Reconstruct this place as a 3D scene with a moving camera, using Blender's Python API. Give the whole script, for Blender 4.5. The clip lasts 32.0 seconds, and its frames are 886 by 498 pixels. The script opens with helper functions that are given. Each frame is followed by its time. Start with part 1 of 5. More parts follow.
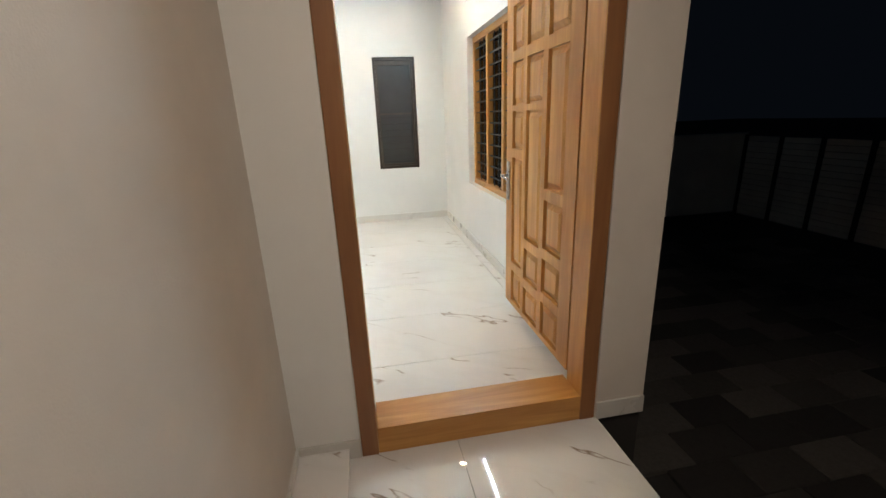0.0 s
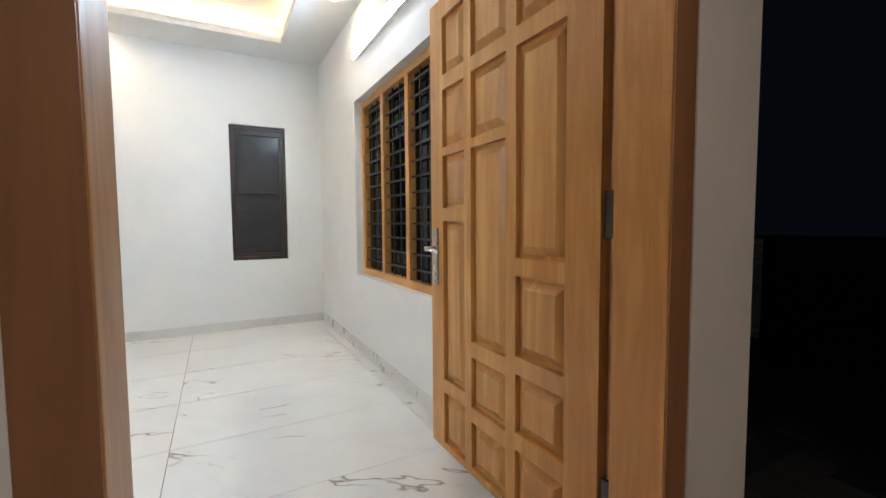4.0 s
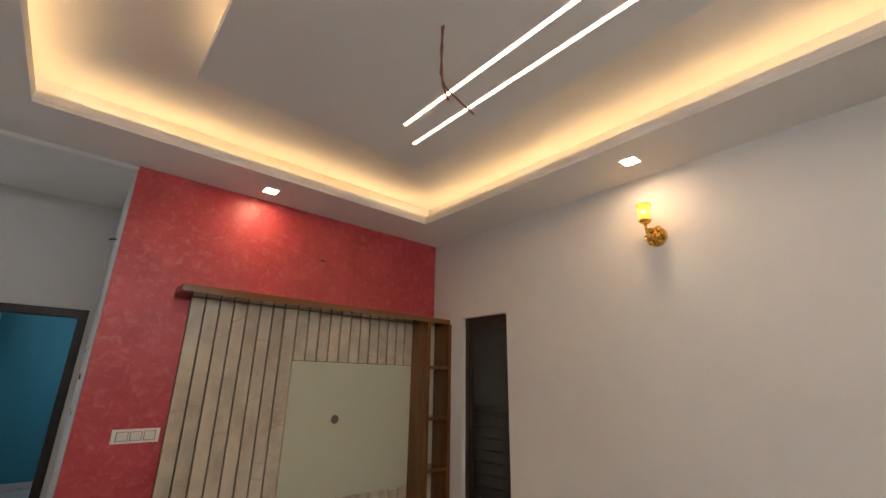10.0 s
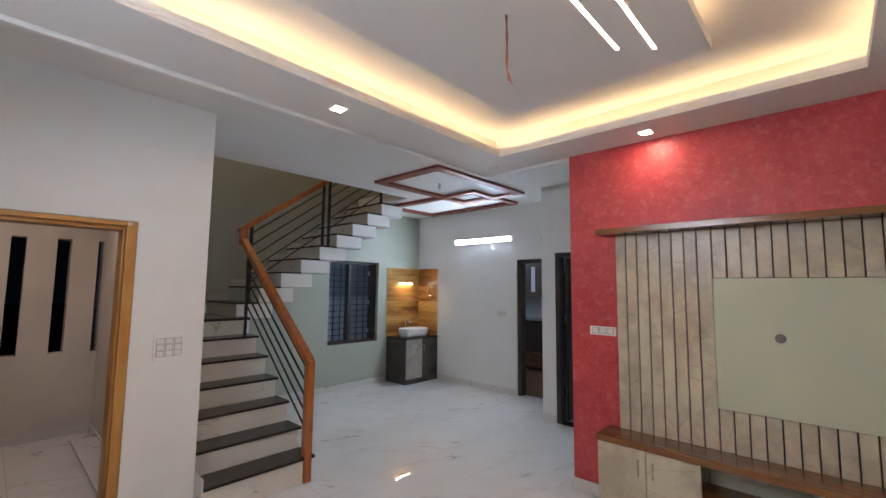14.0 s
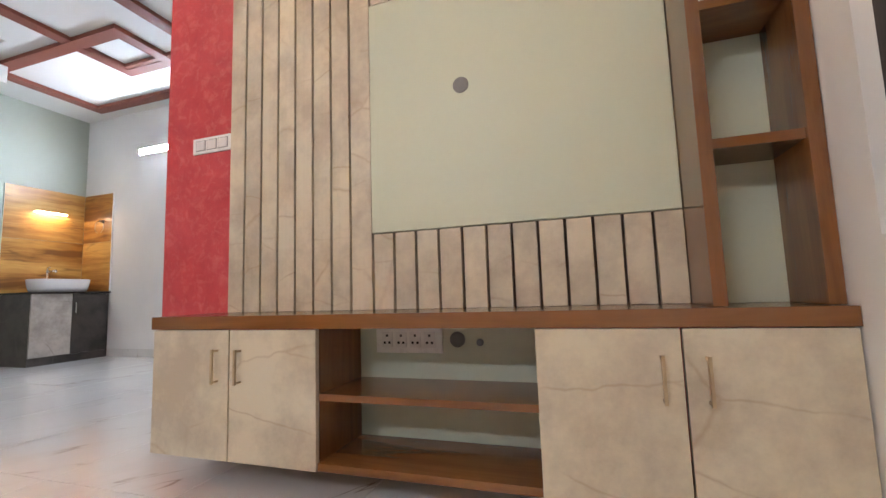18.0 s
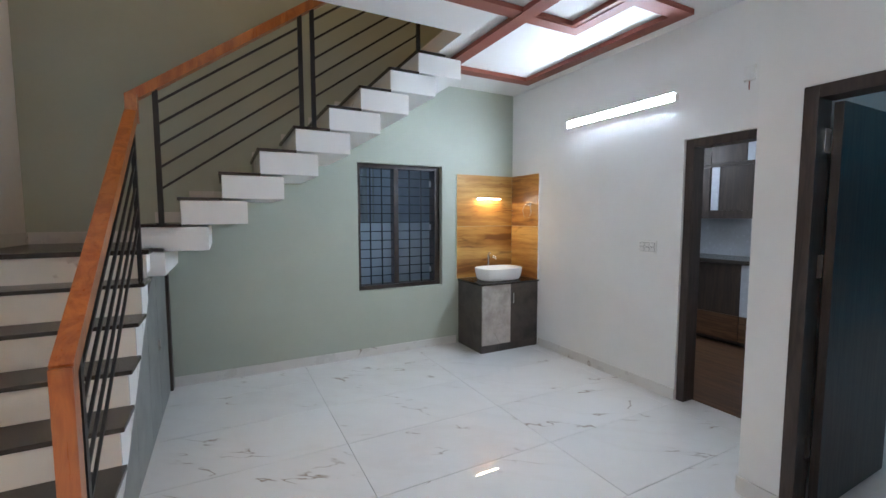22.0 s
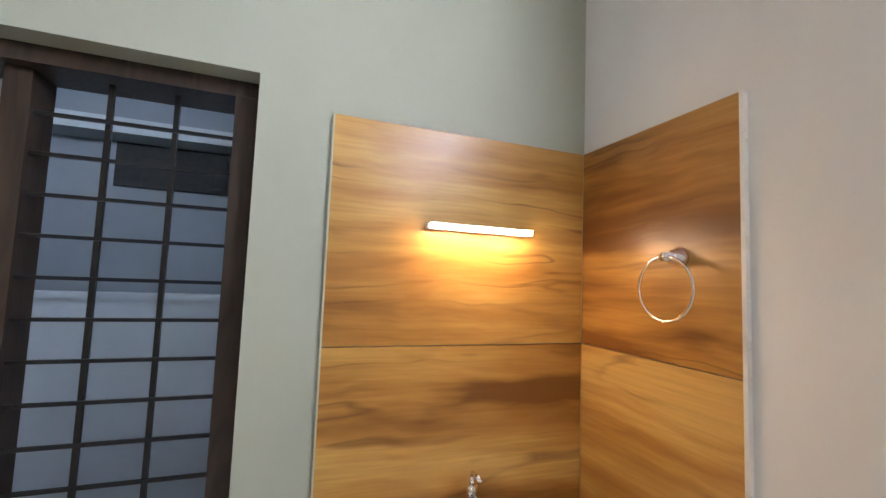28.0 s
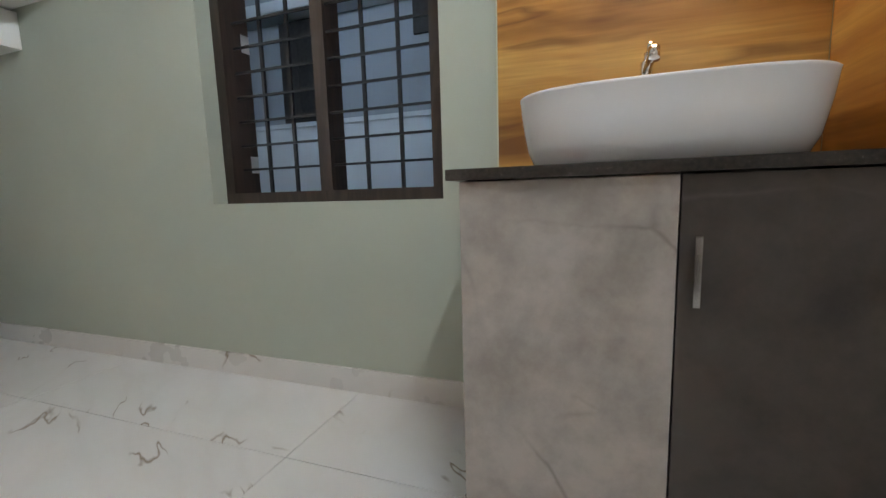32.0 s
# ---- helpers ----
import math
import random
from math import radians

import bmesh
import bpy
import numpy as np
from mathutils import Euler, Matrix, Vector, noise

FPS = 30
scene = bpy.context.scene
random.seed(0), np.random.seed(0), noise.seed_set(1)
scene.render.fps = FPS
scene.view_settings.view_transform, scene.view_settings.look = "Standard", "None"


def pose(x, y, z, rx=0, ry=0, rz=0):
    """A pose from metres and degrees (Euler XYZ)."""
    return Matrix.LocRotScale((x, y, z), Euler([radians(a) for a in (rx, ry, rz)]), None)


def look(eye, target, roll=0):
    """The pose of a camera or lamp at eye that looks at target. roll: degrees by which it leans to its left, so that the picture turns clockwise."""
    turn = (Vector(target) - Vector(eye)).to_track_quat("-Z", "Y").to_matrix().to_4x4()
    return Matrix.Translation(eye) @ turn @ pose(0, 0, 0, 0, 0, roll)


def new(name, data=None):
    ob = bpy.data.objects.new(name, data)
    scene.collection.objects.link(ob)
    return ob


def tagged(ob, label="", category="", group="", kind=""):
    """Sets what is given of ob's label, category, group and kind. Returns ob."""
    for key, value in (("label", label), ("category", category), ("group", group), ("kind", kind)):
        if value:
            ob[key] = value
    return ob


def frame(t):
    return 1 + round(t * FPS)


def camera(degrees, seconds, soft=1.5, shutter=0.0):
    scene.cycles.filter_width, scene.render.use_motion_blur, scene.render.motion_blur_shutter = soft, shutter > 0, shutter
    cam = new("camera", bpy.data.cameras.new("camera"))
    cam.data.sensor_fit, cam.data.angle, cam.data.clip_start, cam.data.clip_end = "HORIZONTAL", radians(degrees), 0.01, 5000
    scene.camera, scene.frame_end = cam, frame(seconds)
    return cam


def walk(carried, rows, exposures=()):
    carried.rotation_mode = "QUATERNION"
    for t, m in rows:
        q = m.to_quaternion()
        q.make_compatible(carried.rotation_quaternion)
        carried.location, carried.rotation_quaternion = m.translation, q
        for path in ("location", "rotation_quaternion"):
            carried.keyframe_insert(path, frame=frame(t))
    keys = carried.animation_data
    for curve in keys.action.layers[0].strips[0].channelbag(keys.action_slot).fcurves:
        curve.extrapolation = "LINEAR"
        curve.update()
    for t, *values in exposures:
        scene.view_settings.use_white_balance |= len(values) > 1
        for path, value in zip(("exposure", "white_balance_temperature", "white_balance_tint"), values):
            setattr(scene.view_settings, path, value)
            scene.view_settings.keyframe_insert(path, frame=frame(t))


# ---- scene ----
cam = camera(93.0, 32.0)
PATH = [
    (0, (0.706, -0.342, 1.345), (1.037, 1.538, 0.749), -2.3),
    (0.5, (0.732, -0.23, 1.424), (1.211, 1.651, 0.945), -1.0),
    (1, (0.745, 0.047, 1.523), (1.309, 1.952, 1.295), -0.6),
    (1.5, (0.725, 0.312, 1.601), (1.514, 2.149, 1.633), -0.2),
    (2, (0.698, 0.487, 1.619), (1.738, 2.193, 1.707), -0.5),
    (2.5, (0.709, 0.554, 1.564), (1.786, 2.237, 1.66), -0.6),
    (4.5, (0.842, 0.752, 1.015), (1.618, 2.584, 0.811), -1.6),
    (5, (1.004, 1.089, 1.158), (1.271, 3.063, 0.978), 2.1),
    (5.5, (1.077, 1.439, 1.167), (0.772, 3.415, 1.116), 2.0),
    (6, (1.125, 1.7, 1.205), (0.244, 3.495, 1.157), -0.2),
    (6.5, (1.142, 1.764, 1.307), (-0.221, 3.223, 1.193), -0.9),
    (7, (1.151, 1.744, 1.451), (-0.239, 3.177, 1.336), -0.3),
    (7.5, (1.156, 1.724, 1.604), (-0.225, 3.157, 1.8), 0.4),
    (8, (1.188, 1.729, 1.683), (-0.105, 3.126, 2.299), 0.2),
    (8.5, (1.143, 1.868, 1.752), (-0.045, 3.244, 2.587), 1.4),
    (9, (0.97, 2.198, 1.805), (-0.157, 3.556, 2.746), 3.1),
    (9.5, (0.831, 2.586, 1.797), (-0.327, 3.927, 2.724), 2.4),
    (10, (0.72, 3.041, 1.611), (-0.73, 4.283, 2.207), 1.1),
    (10.5, (0.634, 3.559, 1.379), (-1.232, 4.174, 1.752), 1.2),
    (11, (0.77, 4.017, 1.287), (-1.197, 3.694, 1.455), 3.3),
    (11.5, (1.075, 4.446, 1.256), (-0.681, 3.49, 1.224), 2.7),
    (12, (1.272, 4.774, 1.211), (-0.136, 3.361, 1.058), 1.8),
    (12.5, (1.348, 4.85, 1.202), (-0.012, 3.393, 1.03), 1.3),
    (13, (1.33, 4.809, 1.266), (-0.03, 3.354, 1.09), 1.4),
    (13.5, (1.3, 4.799, 1.482), (-0.076, 3.348, 1.453), 1.0),
    (14, (1.249, 4.784, 1.638), (-0.214, 3.432, 1.819), 0.6),
    (14.5, (0.914, 4.766, 1.601), (-0.727, 3.642, 1.806), 0.2),
    (16.5, (-0.641, 4.84, 1.391), (-2.415, 4.045, 1.861), 4.3),
    (17, (-0.742, 4.861, 1.051), (-2.514, 4.064, 1.527), 4.3),
    (17.5, (-0.773, 4.87, 0.808), (-2.606, 4.188, 1.224), 2.8),
    (18, (-0.793, 4.884, 0.632), (-2.685, 4.268, 0.833), -1.9),
    (18.5, (-0.811, 4.882, 0.508), (-2.698, 4.221, 0.484), -3.9),
    (19, (-0.839, 4.766, 0.543), (-2.543, 3.722, 0.472), -3.9),
    (19.5, (-0.836, 4.532, 0.829), (-1.996, 2.911, 0.665), -4.1),
    (20, (-0.837, 4.341, 1.139), (-1.618, 2.508, 0.968), -5.4),
    (20.5, (-0.922, 4.134, 1.299), (-1.59, 2.257, 1.125), -2.6),
    (21, (-1.0, 3.795, 1.357), (-1.668, 1.92, 1.166), -1.5),
    (21.5, (-1.108, 3.468, 1.382), (-1.843, 1.618, 1.183), -0.9),
    (22, (-1.184, 3.228, 1.492), (-2.106, 1.46, 1.337), -0.1),
    (22.5, (-1.217, 3.098, 1.656), (-2.257, 1.392, 1.739), 0.1),
    (23, (-1.243, 3.05, 1.736), (-2.358, 1.415, 2.021), -0.3),
    (23.5, (-1.26, 3.017, 1.638), (-2.406, 1.408, 1.949), -0.5),
    (24, (-1.264, 3.016, 1.302), (-2.423, 1.386, 1.322), -0.5),
    (24.5, (-1.366, 2.85, 1.22), (-2.501, 1.215, 1.029), -0.7),
    (26.5, (-2.598, 0.988, 1.32), (-3.773, -0.618, 1.116), -1.9),
    (27, (-2.998, 0.638, 1.32), (-4.08, -1.038, 1.176), 0.3),
    (27.5, (-3.307, 0.302, 1.367), (-4.208, -1.482, 1.278), 1.8),
    (28, (-3.498, 0.072, 1.55), (-4.178, -1.803, 1.703), 2.2),
    (28.5, (-3.647, 0.057, 1.556), (-3.955, -1.907, 1.768), 3.7),
    (29, (-3.84, 0.211, 1.437), (-3.684, -1.776, 1.594), 1.9),
    (29.5, (-3.954, 0.48, 1.251), (-3.556, -1.48, 1.294), -1.6),
    (30, (-4.015, 0.72, 1.062), (-3.615, -1.239, 1.011), -3.5),
    (30.5, (-4.01, 0.952, 0.89), (-3.619, -0.999, 0.684), -5.6),
    (31, (-4.014, 0.835, 0.762), (-3.61, -1.109, 0.52), -5.5),
    (31.5, (-3.983, 0.539, 0.713), (-3.548, -1.398, 0.47), -3.9),
    (32, (-3.86, 0.247, 0.724), (-3.184, -1.617, 0.46), -1.7),
]
EXPOSURE = [(0, 1.65, 6700, 5), (1, 1.65, 6700, 4), (2, 1.52, 6250, 3), (5, 1.14, 6200, 9), (6, 0.58, 5900, 7),
            (7, 0.72, 6800, 17), (8, 0.45, 7800, 21), (9, 0.32, 7800, 23), (10, 0.18, 7900, 20),
            (11, 0.92, 7000, 19), (12, 1.18, 6900, 17), (13, 1.05, 6900, 15), (14, 0.65, 6800, 19),
            (14.5, 0.40, 7400, 20), (17, 1.19, 7200, 25), (18, 1.42, 7200, 22), (19, 0.87, 6900, 20),
            (20, 0.70, 6900, 22), (21, 0.80, 6400, 19), (22, 1.12, 6800, 17), (23, 1.28, 7200, 19),
            (24, 1.25, 7400, 18), (27, 1.18, 7700, 22), (28, 0.91, 8100, 24), (29, 0.72, 8500, 30),
            (30, 1.01, 8400, 25), (31, 1.00, 8200, 20), (32, 0.93, 7900, 18)]
walk(cam, [(t, look(e, g, r)) for t, e, g, r in PATH], EXPOSURE)

# ---- world: a dark night sky ----
world = bpy.data.worlds.new("world")
scene.world = world
world.use_nodes = True
world.node_tree.nodes["Background"].inputs[0].default_value = (0.02, 0.028, 0.045, 1)
world.node_tree.nodes["Background"].inputs[1].default_value = 0.03

# strengths of the lamps that the place has
COOL = (0.68, 0.84, 1.0)
DAYLIGHT = (0.60, 0.80, 1.0)
WARM = (1.0, 0.70, 0.36)
SOFT = (1.0, 0.82, 0.58)
TUBE, COVE, HALO, LINES, SPOT = 250.0, 9.4, 9.2, 9.0, 100.0


# ---- materials ----
def material(name):
    m = bpy.data.materials.new(name)
    m.use_nodes = True
    nt = m.node_tree
    b = nt.nodes["Principled BSDF"]
    return m, nt, b


def node(nt, kind, **inputs):
    n = nt.nodes.new(kind)
    for k, v in inputs.items():
        n.inputs[k.replace("_", " ")].default_value = v
    return n


def ramp(nt, source, stops):
    r = nt.nodes.new("ShaderNodeValToRGB")
    el = r.color_ramp.elements
    while len(el) < len(stops):
        el.new(0.5)
    for e, (p, c) in zip(el, stops):
        e.position = p
        e.color = (*c, 1) if len(c) == 3 else c
    nt.links.new(source, r.inputs[0])
    return r


def coords(nt, scale=(1, 1, 1), rot=(0, 0, 0), shuffle=False, world_space=False):
    """Object coordinates in metres, stretched; shuffle moves the pattern by piece."""
    if world_space:
        g = nt.nodes.new("ShaderNodeNewGeometry")
        out = g.outputs["Position"]
    else:
        tc = nt.nodes.new("ShaderNodeTexCoord")
        out = tc.outputs["Object"]
    if shuffle:
        oi = nt.nodes.new("ShaderNodeObjectInfo")
        mul = nt.nodes.new("ShaderNodeVectorMath")
        mul.operation = "MULTIPLY_ADD"
        comb = nt.nodes.new("ShaderNodeCombineXYZ")
        for k in range(3):
            nt.links.new(oi.outputs["Random"], comb.inputs[k])
        nt.links.new(comb.outputs[0], mul.inputs[0])
        mul.inputs[1].default_value = (37.0, 91.0, 53.0)
        nt.links.new(out, mul.inputs[2])
        out = mul.outputs[0]
    mp = nt.nodes.new("ShaderNodeMapping")
    mp.inputs["Scale"].default_value = scale
    mp.inputs["Rotation"].default_value = [radians(a) for a in rot]
    nt.links.new(out, mp.inputs[0])
    return mp.outputs[0]


def noise_tex(nt, vec, scale, detail=4.0, rough=0.55, dist=0.0):
    n = nt.nodes.new("ShaderNodeTexNoise")
    n.inputs["Scale"].default_value = scale
    n.inputs["Detail"].default_value = detail
    n.inputs["Roughness"].default_value = rough
    n.inputs["Distortion"].default_value = dist
    nt.links.new(vec, n.inputs["Vector"])
    return n.outputs["Fac"]


def mix(nt, fac, a, b):
    m = nt.nodes.new("ShaderNodeMix")
    m.data_type = "RGBA"
    for sock, v in ((m.inputs[0], fac), (m.inputs[6], a), (m.inputs[7], b)):
        if hasattr(v, "links"):
            nt.links.new(v, sock)
        else:
            sock.default_value = v if isinstance(v, float) else (*v, 1)
    return m.outputs[2]


def math_node(nt, op, a, b=None, clamp=False):
    m = nt.nodes.new("ShaderNodeMath")
    m.operation = op
    m.use_clamp = clamp
    for sock, v in zip(m.inputs, (a, b)):
        if v is None:
            continue
        if hasattr(v, "links"):
            nt.links.new(v, sock)
        else:
            sock.default_value = v
    return m.outputs[0]


def bump(nt, b, height, strength, distance=0.002):
    n = nt.nodes.new("ShaderNodeBump")
    n.inputs["Strength"].default_value = strength
    n.inputs["Distance"].default_value = distance
    nt.links.new(height, n.inputs["Height"])
    nt.links.new(n.outputs[0], b.inputs["Normal"])


def paint(name, colour, rough=0.6, vary=0.06, relief=0.25):
    """Rolled wall paint: faint cloudiness, roller stipple."""
    m, nt, b = material(name)
    v = coords(nt, world_space=True)
    cloud = noise_tex(nt, v, 1.1, 5.0, 0.6)
    fine = noise_tex(nt, v, 210.0, 2.0)
    dark = tuple(c * (1 - vary) for c in colour)
    light = tuple(min(0.92, c * (1 + vary * 0.7)) for c in colour)
    r = ramp(nt, cloud, [(0.3, dark), (0.7, light)])
    nt.links.new(r.outputs[0], b.inputs["Base Color"])
    b.inputs["Roughness"].default_value = rough
    b.inputs["Specular IOR Level"].default_value = 0.35
    bump(nt, b, fine, relief, 0.0012)
    return m


def marble(name, base=(0.80, 0.79, 0.775), vein=(0.26, 0.19, 0.135), rough=0.011):
    """Polished vitrified tile with broken thin veins, shifted tile by tile."""
    m, nt, b = material(name)
    v = coords(nt, (1, 1, 1), (0, 0, 35), shuffle=True)
    mp = nt.nodes.new("ShaderNodeMapping")
    mp.inputs["Scale"].default_value = (0.75, 2.1, 1.4)
    nt.links.new(v, mp.inputs[0])
    n1 = noise_tex(nt, mp.outputs[0], 1.22, 4.5, 0.54, 0.3)
    line = math_node(nt, "ABSOLUTE", math_node(nt, "SUBTRACT", n1, 0.5))
    gate = noise_tex(nt, v, 3.4, 2.0, 0.5)
    gate_r = ramp(nt, gate, [(0.54, (0, 0, 0)), (0.61, (1, 1, 1))])
    thin = ramp(nt, line, [(0.0, (1, 1, 1)), (0.0075, (0, 0, 0))])
    wide = ramp(nt, line, [(0.0, (1, 1, 1)), (0.05, (0, 0, 0))])
    cloud = noise_tex(nt, v, 1.6, 4.0, 0.6)
    c0 = ramp(nt, cloud, [(0.32, tuple(c * 0.93 for c in base)), (0.66, base)])
    soft_fac = math_node(nt, "MULTIPLY", wide.outputs[0], 0.07)
    c1 = mix(nt, soft_fac, c0.outputs[0], (0.42, 0.36, 0.30))
    thin_fac = math_node(nt, "MULTIPLY", thin.outputs[0], gate_r.outputs[0])
    thin_fac = math_node(nt, "MULTIPLY", thin_fac, 0.9)
    c2 = mix(nt, thin_fac, c1, vein)
    nt.links.new(c2, b.inputs["Base Color"])
    smear = noise_tex(nt, v, 5.0, 3.0)
    rr = ramp(nt, smear, [(0.3, (rough * 0.75,) * 3), (0.75, (rough * 1.8,) * 3)])
    nt.links.new(rr.outputs[0], b.inputs["Roughness"])
    b.inputs["IOR"].default_value = 1.58
    return m


def wood(name, dark, light, scale=(1, 9, 9), rough=0.35, ring=7.0, fine=0.3, coat=0.0, shuffle=True):
    """Planed wood; the grain runs along the axis with the small scale."""
    m, nt, b = material(name)
    v = coords(nt, scale, shuffle=shuffle)
    n1 = noise_tex(nt, v, ring * 0.25, 4.0, 0.6, 0.8)
    w = nt.nodes.new("ShaderNodeMath")
    w.operation = "PINGPONG"
    mul = math_node(nt, "MULTIPLY", n1, ring)
    nt.links.new(mul, w.inputs[0])
    w.inputs[1].default_value = 1.0
    v2 = coords(nt, tuple(s * 6 if s > 3 else s for s in scale), shuffle=shuffle)
    n2 = noise_tex(nt, v2, 4.0, 3.0, 0.7)
    fac = math_node(nt, "ADD", math_node(nt, "MULTIPLY", w.outputs[0], 1 - fine), math_node(nt, "MULTIPLY", n2, fine))
    r = ramp(nt, fac, [(0.15, dark), (0.85, light)])
    nt.links.new(r.outputs[0], b.inputs["Base Color"])
    rr = ramp(nt, n2, [(0.3, (rough * 0.85,) * 3), (0.7, (rough * 1.25,) * 3)])
    nt.links.new(rr.outputs[0], b.inputs["Roughness"])
    b.inputs["Coat Weight"].default_value = coat
    b.inputs["Coat Roughness"].default_value = 0.15
    bump(nt, b, n2, 0.15, 0.0008)
    return m


def laminate(name, base, blotch, vein, rough=0.3, scale=1.0, vein_amount=0.5):
    """Stone-look laminate with blotches and fine cracks."""
    m, nt, b = material(name)
    v = coords(nt, (scale,) * 3, (0, 20, 30), shuffle=True)
    cloud = noise_tex(nt, v, 4.5, 6.0, 0.65)
    c0 = ramp(nt, cloud, [(0.38, blotch), (0.58, base)])
    mp = nt.nodes.new("ShaderNodeMapping")
    mp.inputs["Rotation"].default_value = (radians(35), 0, 0)
    mp.inputs["Scale"].default_value = (1.0, 0.55, 1.9)
    warp = nt.nodes.new("ShaderNodeTexNoise")
    warp.inputs["Scale"].default_value = 5.0
    warp.inputs["Detail"].default_value = 4.0
    nt.links.new(v, warp.inputs["Vector"])
    bend = nt.nodes.new("ShaderNodeVectorMath")
    bend.operation = "MULTIPLY_ADD"
    bend.inputs[1].default_value = (0.07, 0.07, 0.07)
    nt.links.new(warp.outputs["Color"], bend.inputs[0])
    nt.links.new(v, bend.inputs[2])
    nt.links.new(bend.outputs[0], mp.inputs[0])
    vo = nt.nodes.new("ShaderNodeTexVoronoi")
    vo.feature = "DISTANCE_TO_EDGE"
    vo.inputs["Scale"].default_value = 2.6
    nt.links.new(mp.outputs[0], vo.inputs["Vector"])
    thin = ramp(nt, vo.outputs["Distance"], [(0.0, (1, 1, 1)), (0.02, (0, 0, 0))])
    gate = ramp(nt, noise_tex(nt, v, 3.1, 2.0), [(0.45, (0, 0, 0)), (0.6, (1, 1, 1))])
    f = math_node(nt, "MULTIPLY", math_node(nt, "MULTIPLY", thin.outputs[0], gate.outputs[0]), vein_amount)
    c1 = mix(nt, f, c0.outputs[0], vein)
    nt.links.new(c1, b.inputs["Base Color"])
    b.inputs["Roughness"].default_value = rough
    bump(nt, b, cloud, 0.05, 0.001)
    return m


def plain(name, colour, rough=0.4, metal=0.0, vary=0.08, scale=25.0):
    m, nt, b = material(name)
    n = noise_tex(nt, coords(nt), scale, 3.0)
    r = ramp(nt, n, [(0.3, tuple(c * (1 - vary) for c in colour)), (0.7, tuple(min(1, c * (1 + vary)) for c in colour))])
    nt.links.new(r.outputs[0], b.inputs["Base Color"])
    rr = ramp(nt, n, [(0.3, (rough * 0.85,) * 3), (0.7, (min(1, rough * 1.15),) * 3)])
    nt.links.new(rr.outputs[0], b.inputs["Roughness"])
    b.inputs["Metallic"].default_value = metal
    return m


def glow(name, colour, strength):
    m, nt, b = material(name)
    b.inputs["Base Color"].default_value = (0.8, 0.8, 0.8, 1)
    b.inputs["Emission Color"].default_value = (*colour, 1)
    b.inputs["Emission Strength"].default_value = strength
    return m


def glass(name, tint=(0.75, 0.8, 0.82), rough=0.02):
    m, nt, b = material(name)
    nt.nodes.remove(b)
    out = nt.nodes["Material Output"]
    tr = nt.nodes.new("ShaderNodeBsdfTransparent")
    tr.inputs[0].default_value = (*tint, 1)
    gl = nt.nodes.new("ShaderNodeBsdfGlossy")
    gl.inputs["Roughness"].default_value = rough
    lw = nt.nodes.new("ShaderNodeLayerWeight")
    lw.inputs[0].default_value = 0.5
    fac = math_node(nt, "ADD", math_node(nt, "MULTIPLY", math_node(nt, "POWER", lw.outputs["Facing"], 5.0), 0.85), 0.035, True)
    mx = nt.nodes.new("ShaderNodeMixShader")
    nt.links.new(fac, mx.inputs[0])
    nt.links.new(tr.outputs[0], mx.inputs[1])
    nt.links.new(gl.outputs[0], mx.inputs[2])
    nt.links.new(mx.outputs[0], out.inputs[0])
    return m


def red_stucco():
    m, nt, b = material("red_stucco")
    v = coords(nt, world_space=True)
    n1 = noise_tex(nt, v, 3.5, 6.0, 0.7, 0.4)
    n2 = noise_tex(nt, v, 22.0, 5.0, 0.7, 0.6)
    c0 = ramp(nt, n1, [(0.30, (0.46, 0.036, 0.044)), (0.70, (0.64, 0.082, 0.090))])
    fleck = ramp(nt, n2, [(0.50, (0, 0, 0)), (0.72, (1, 1, 1))])
    f = math_node(nt, "MULTIPLY", fleck.outputs[0], 0.25)
    c1 = mix(nt, f, c0.outputs[0], (0.84, 0.38, 0.35))
    nt.links.new(c1, b.inputs["Base Color"])
    rr = ramp(nt, n2, [(0.35, (0.46,) * 3), (0.7, (0.32,) * 3)])
    nt.links.new(rr.outputs[0], b.inputs["Roughness"])
    bump(nt, b, n2, 0.5, 0.004)
    return m


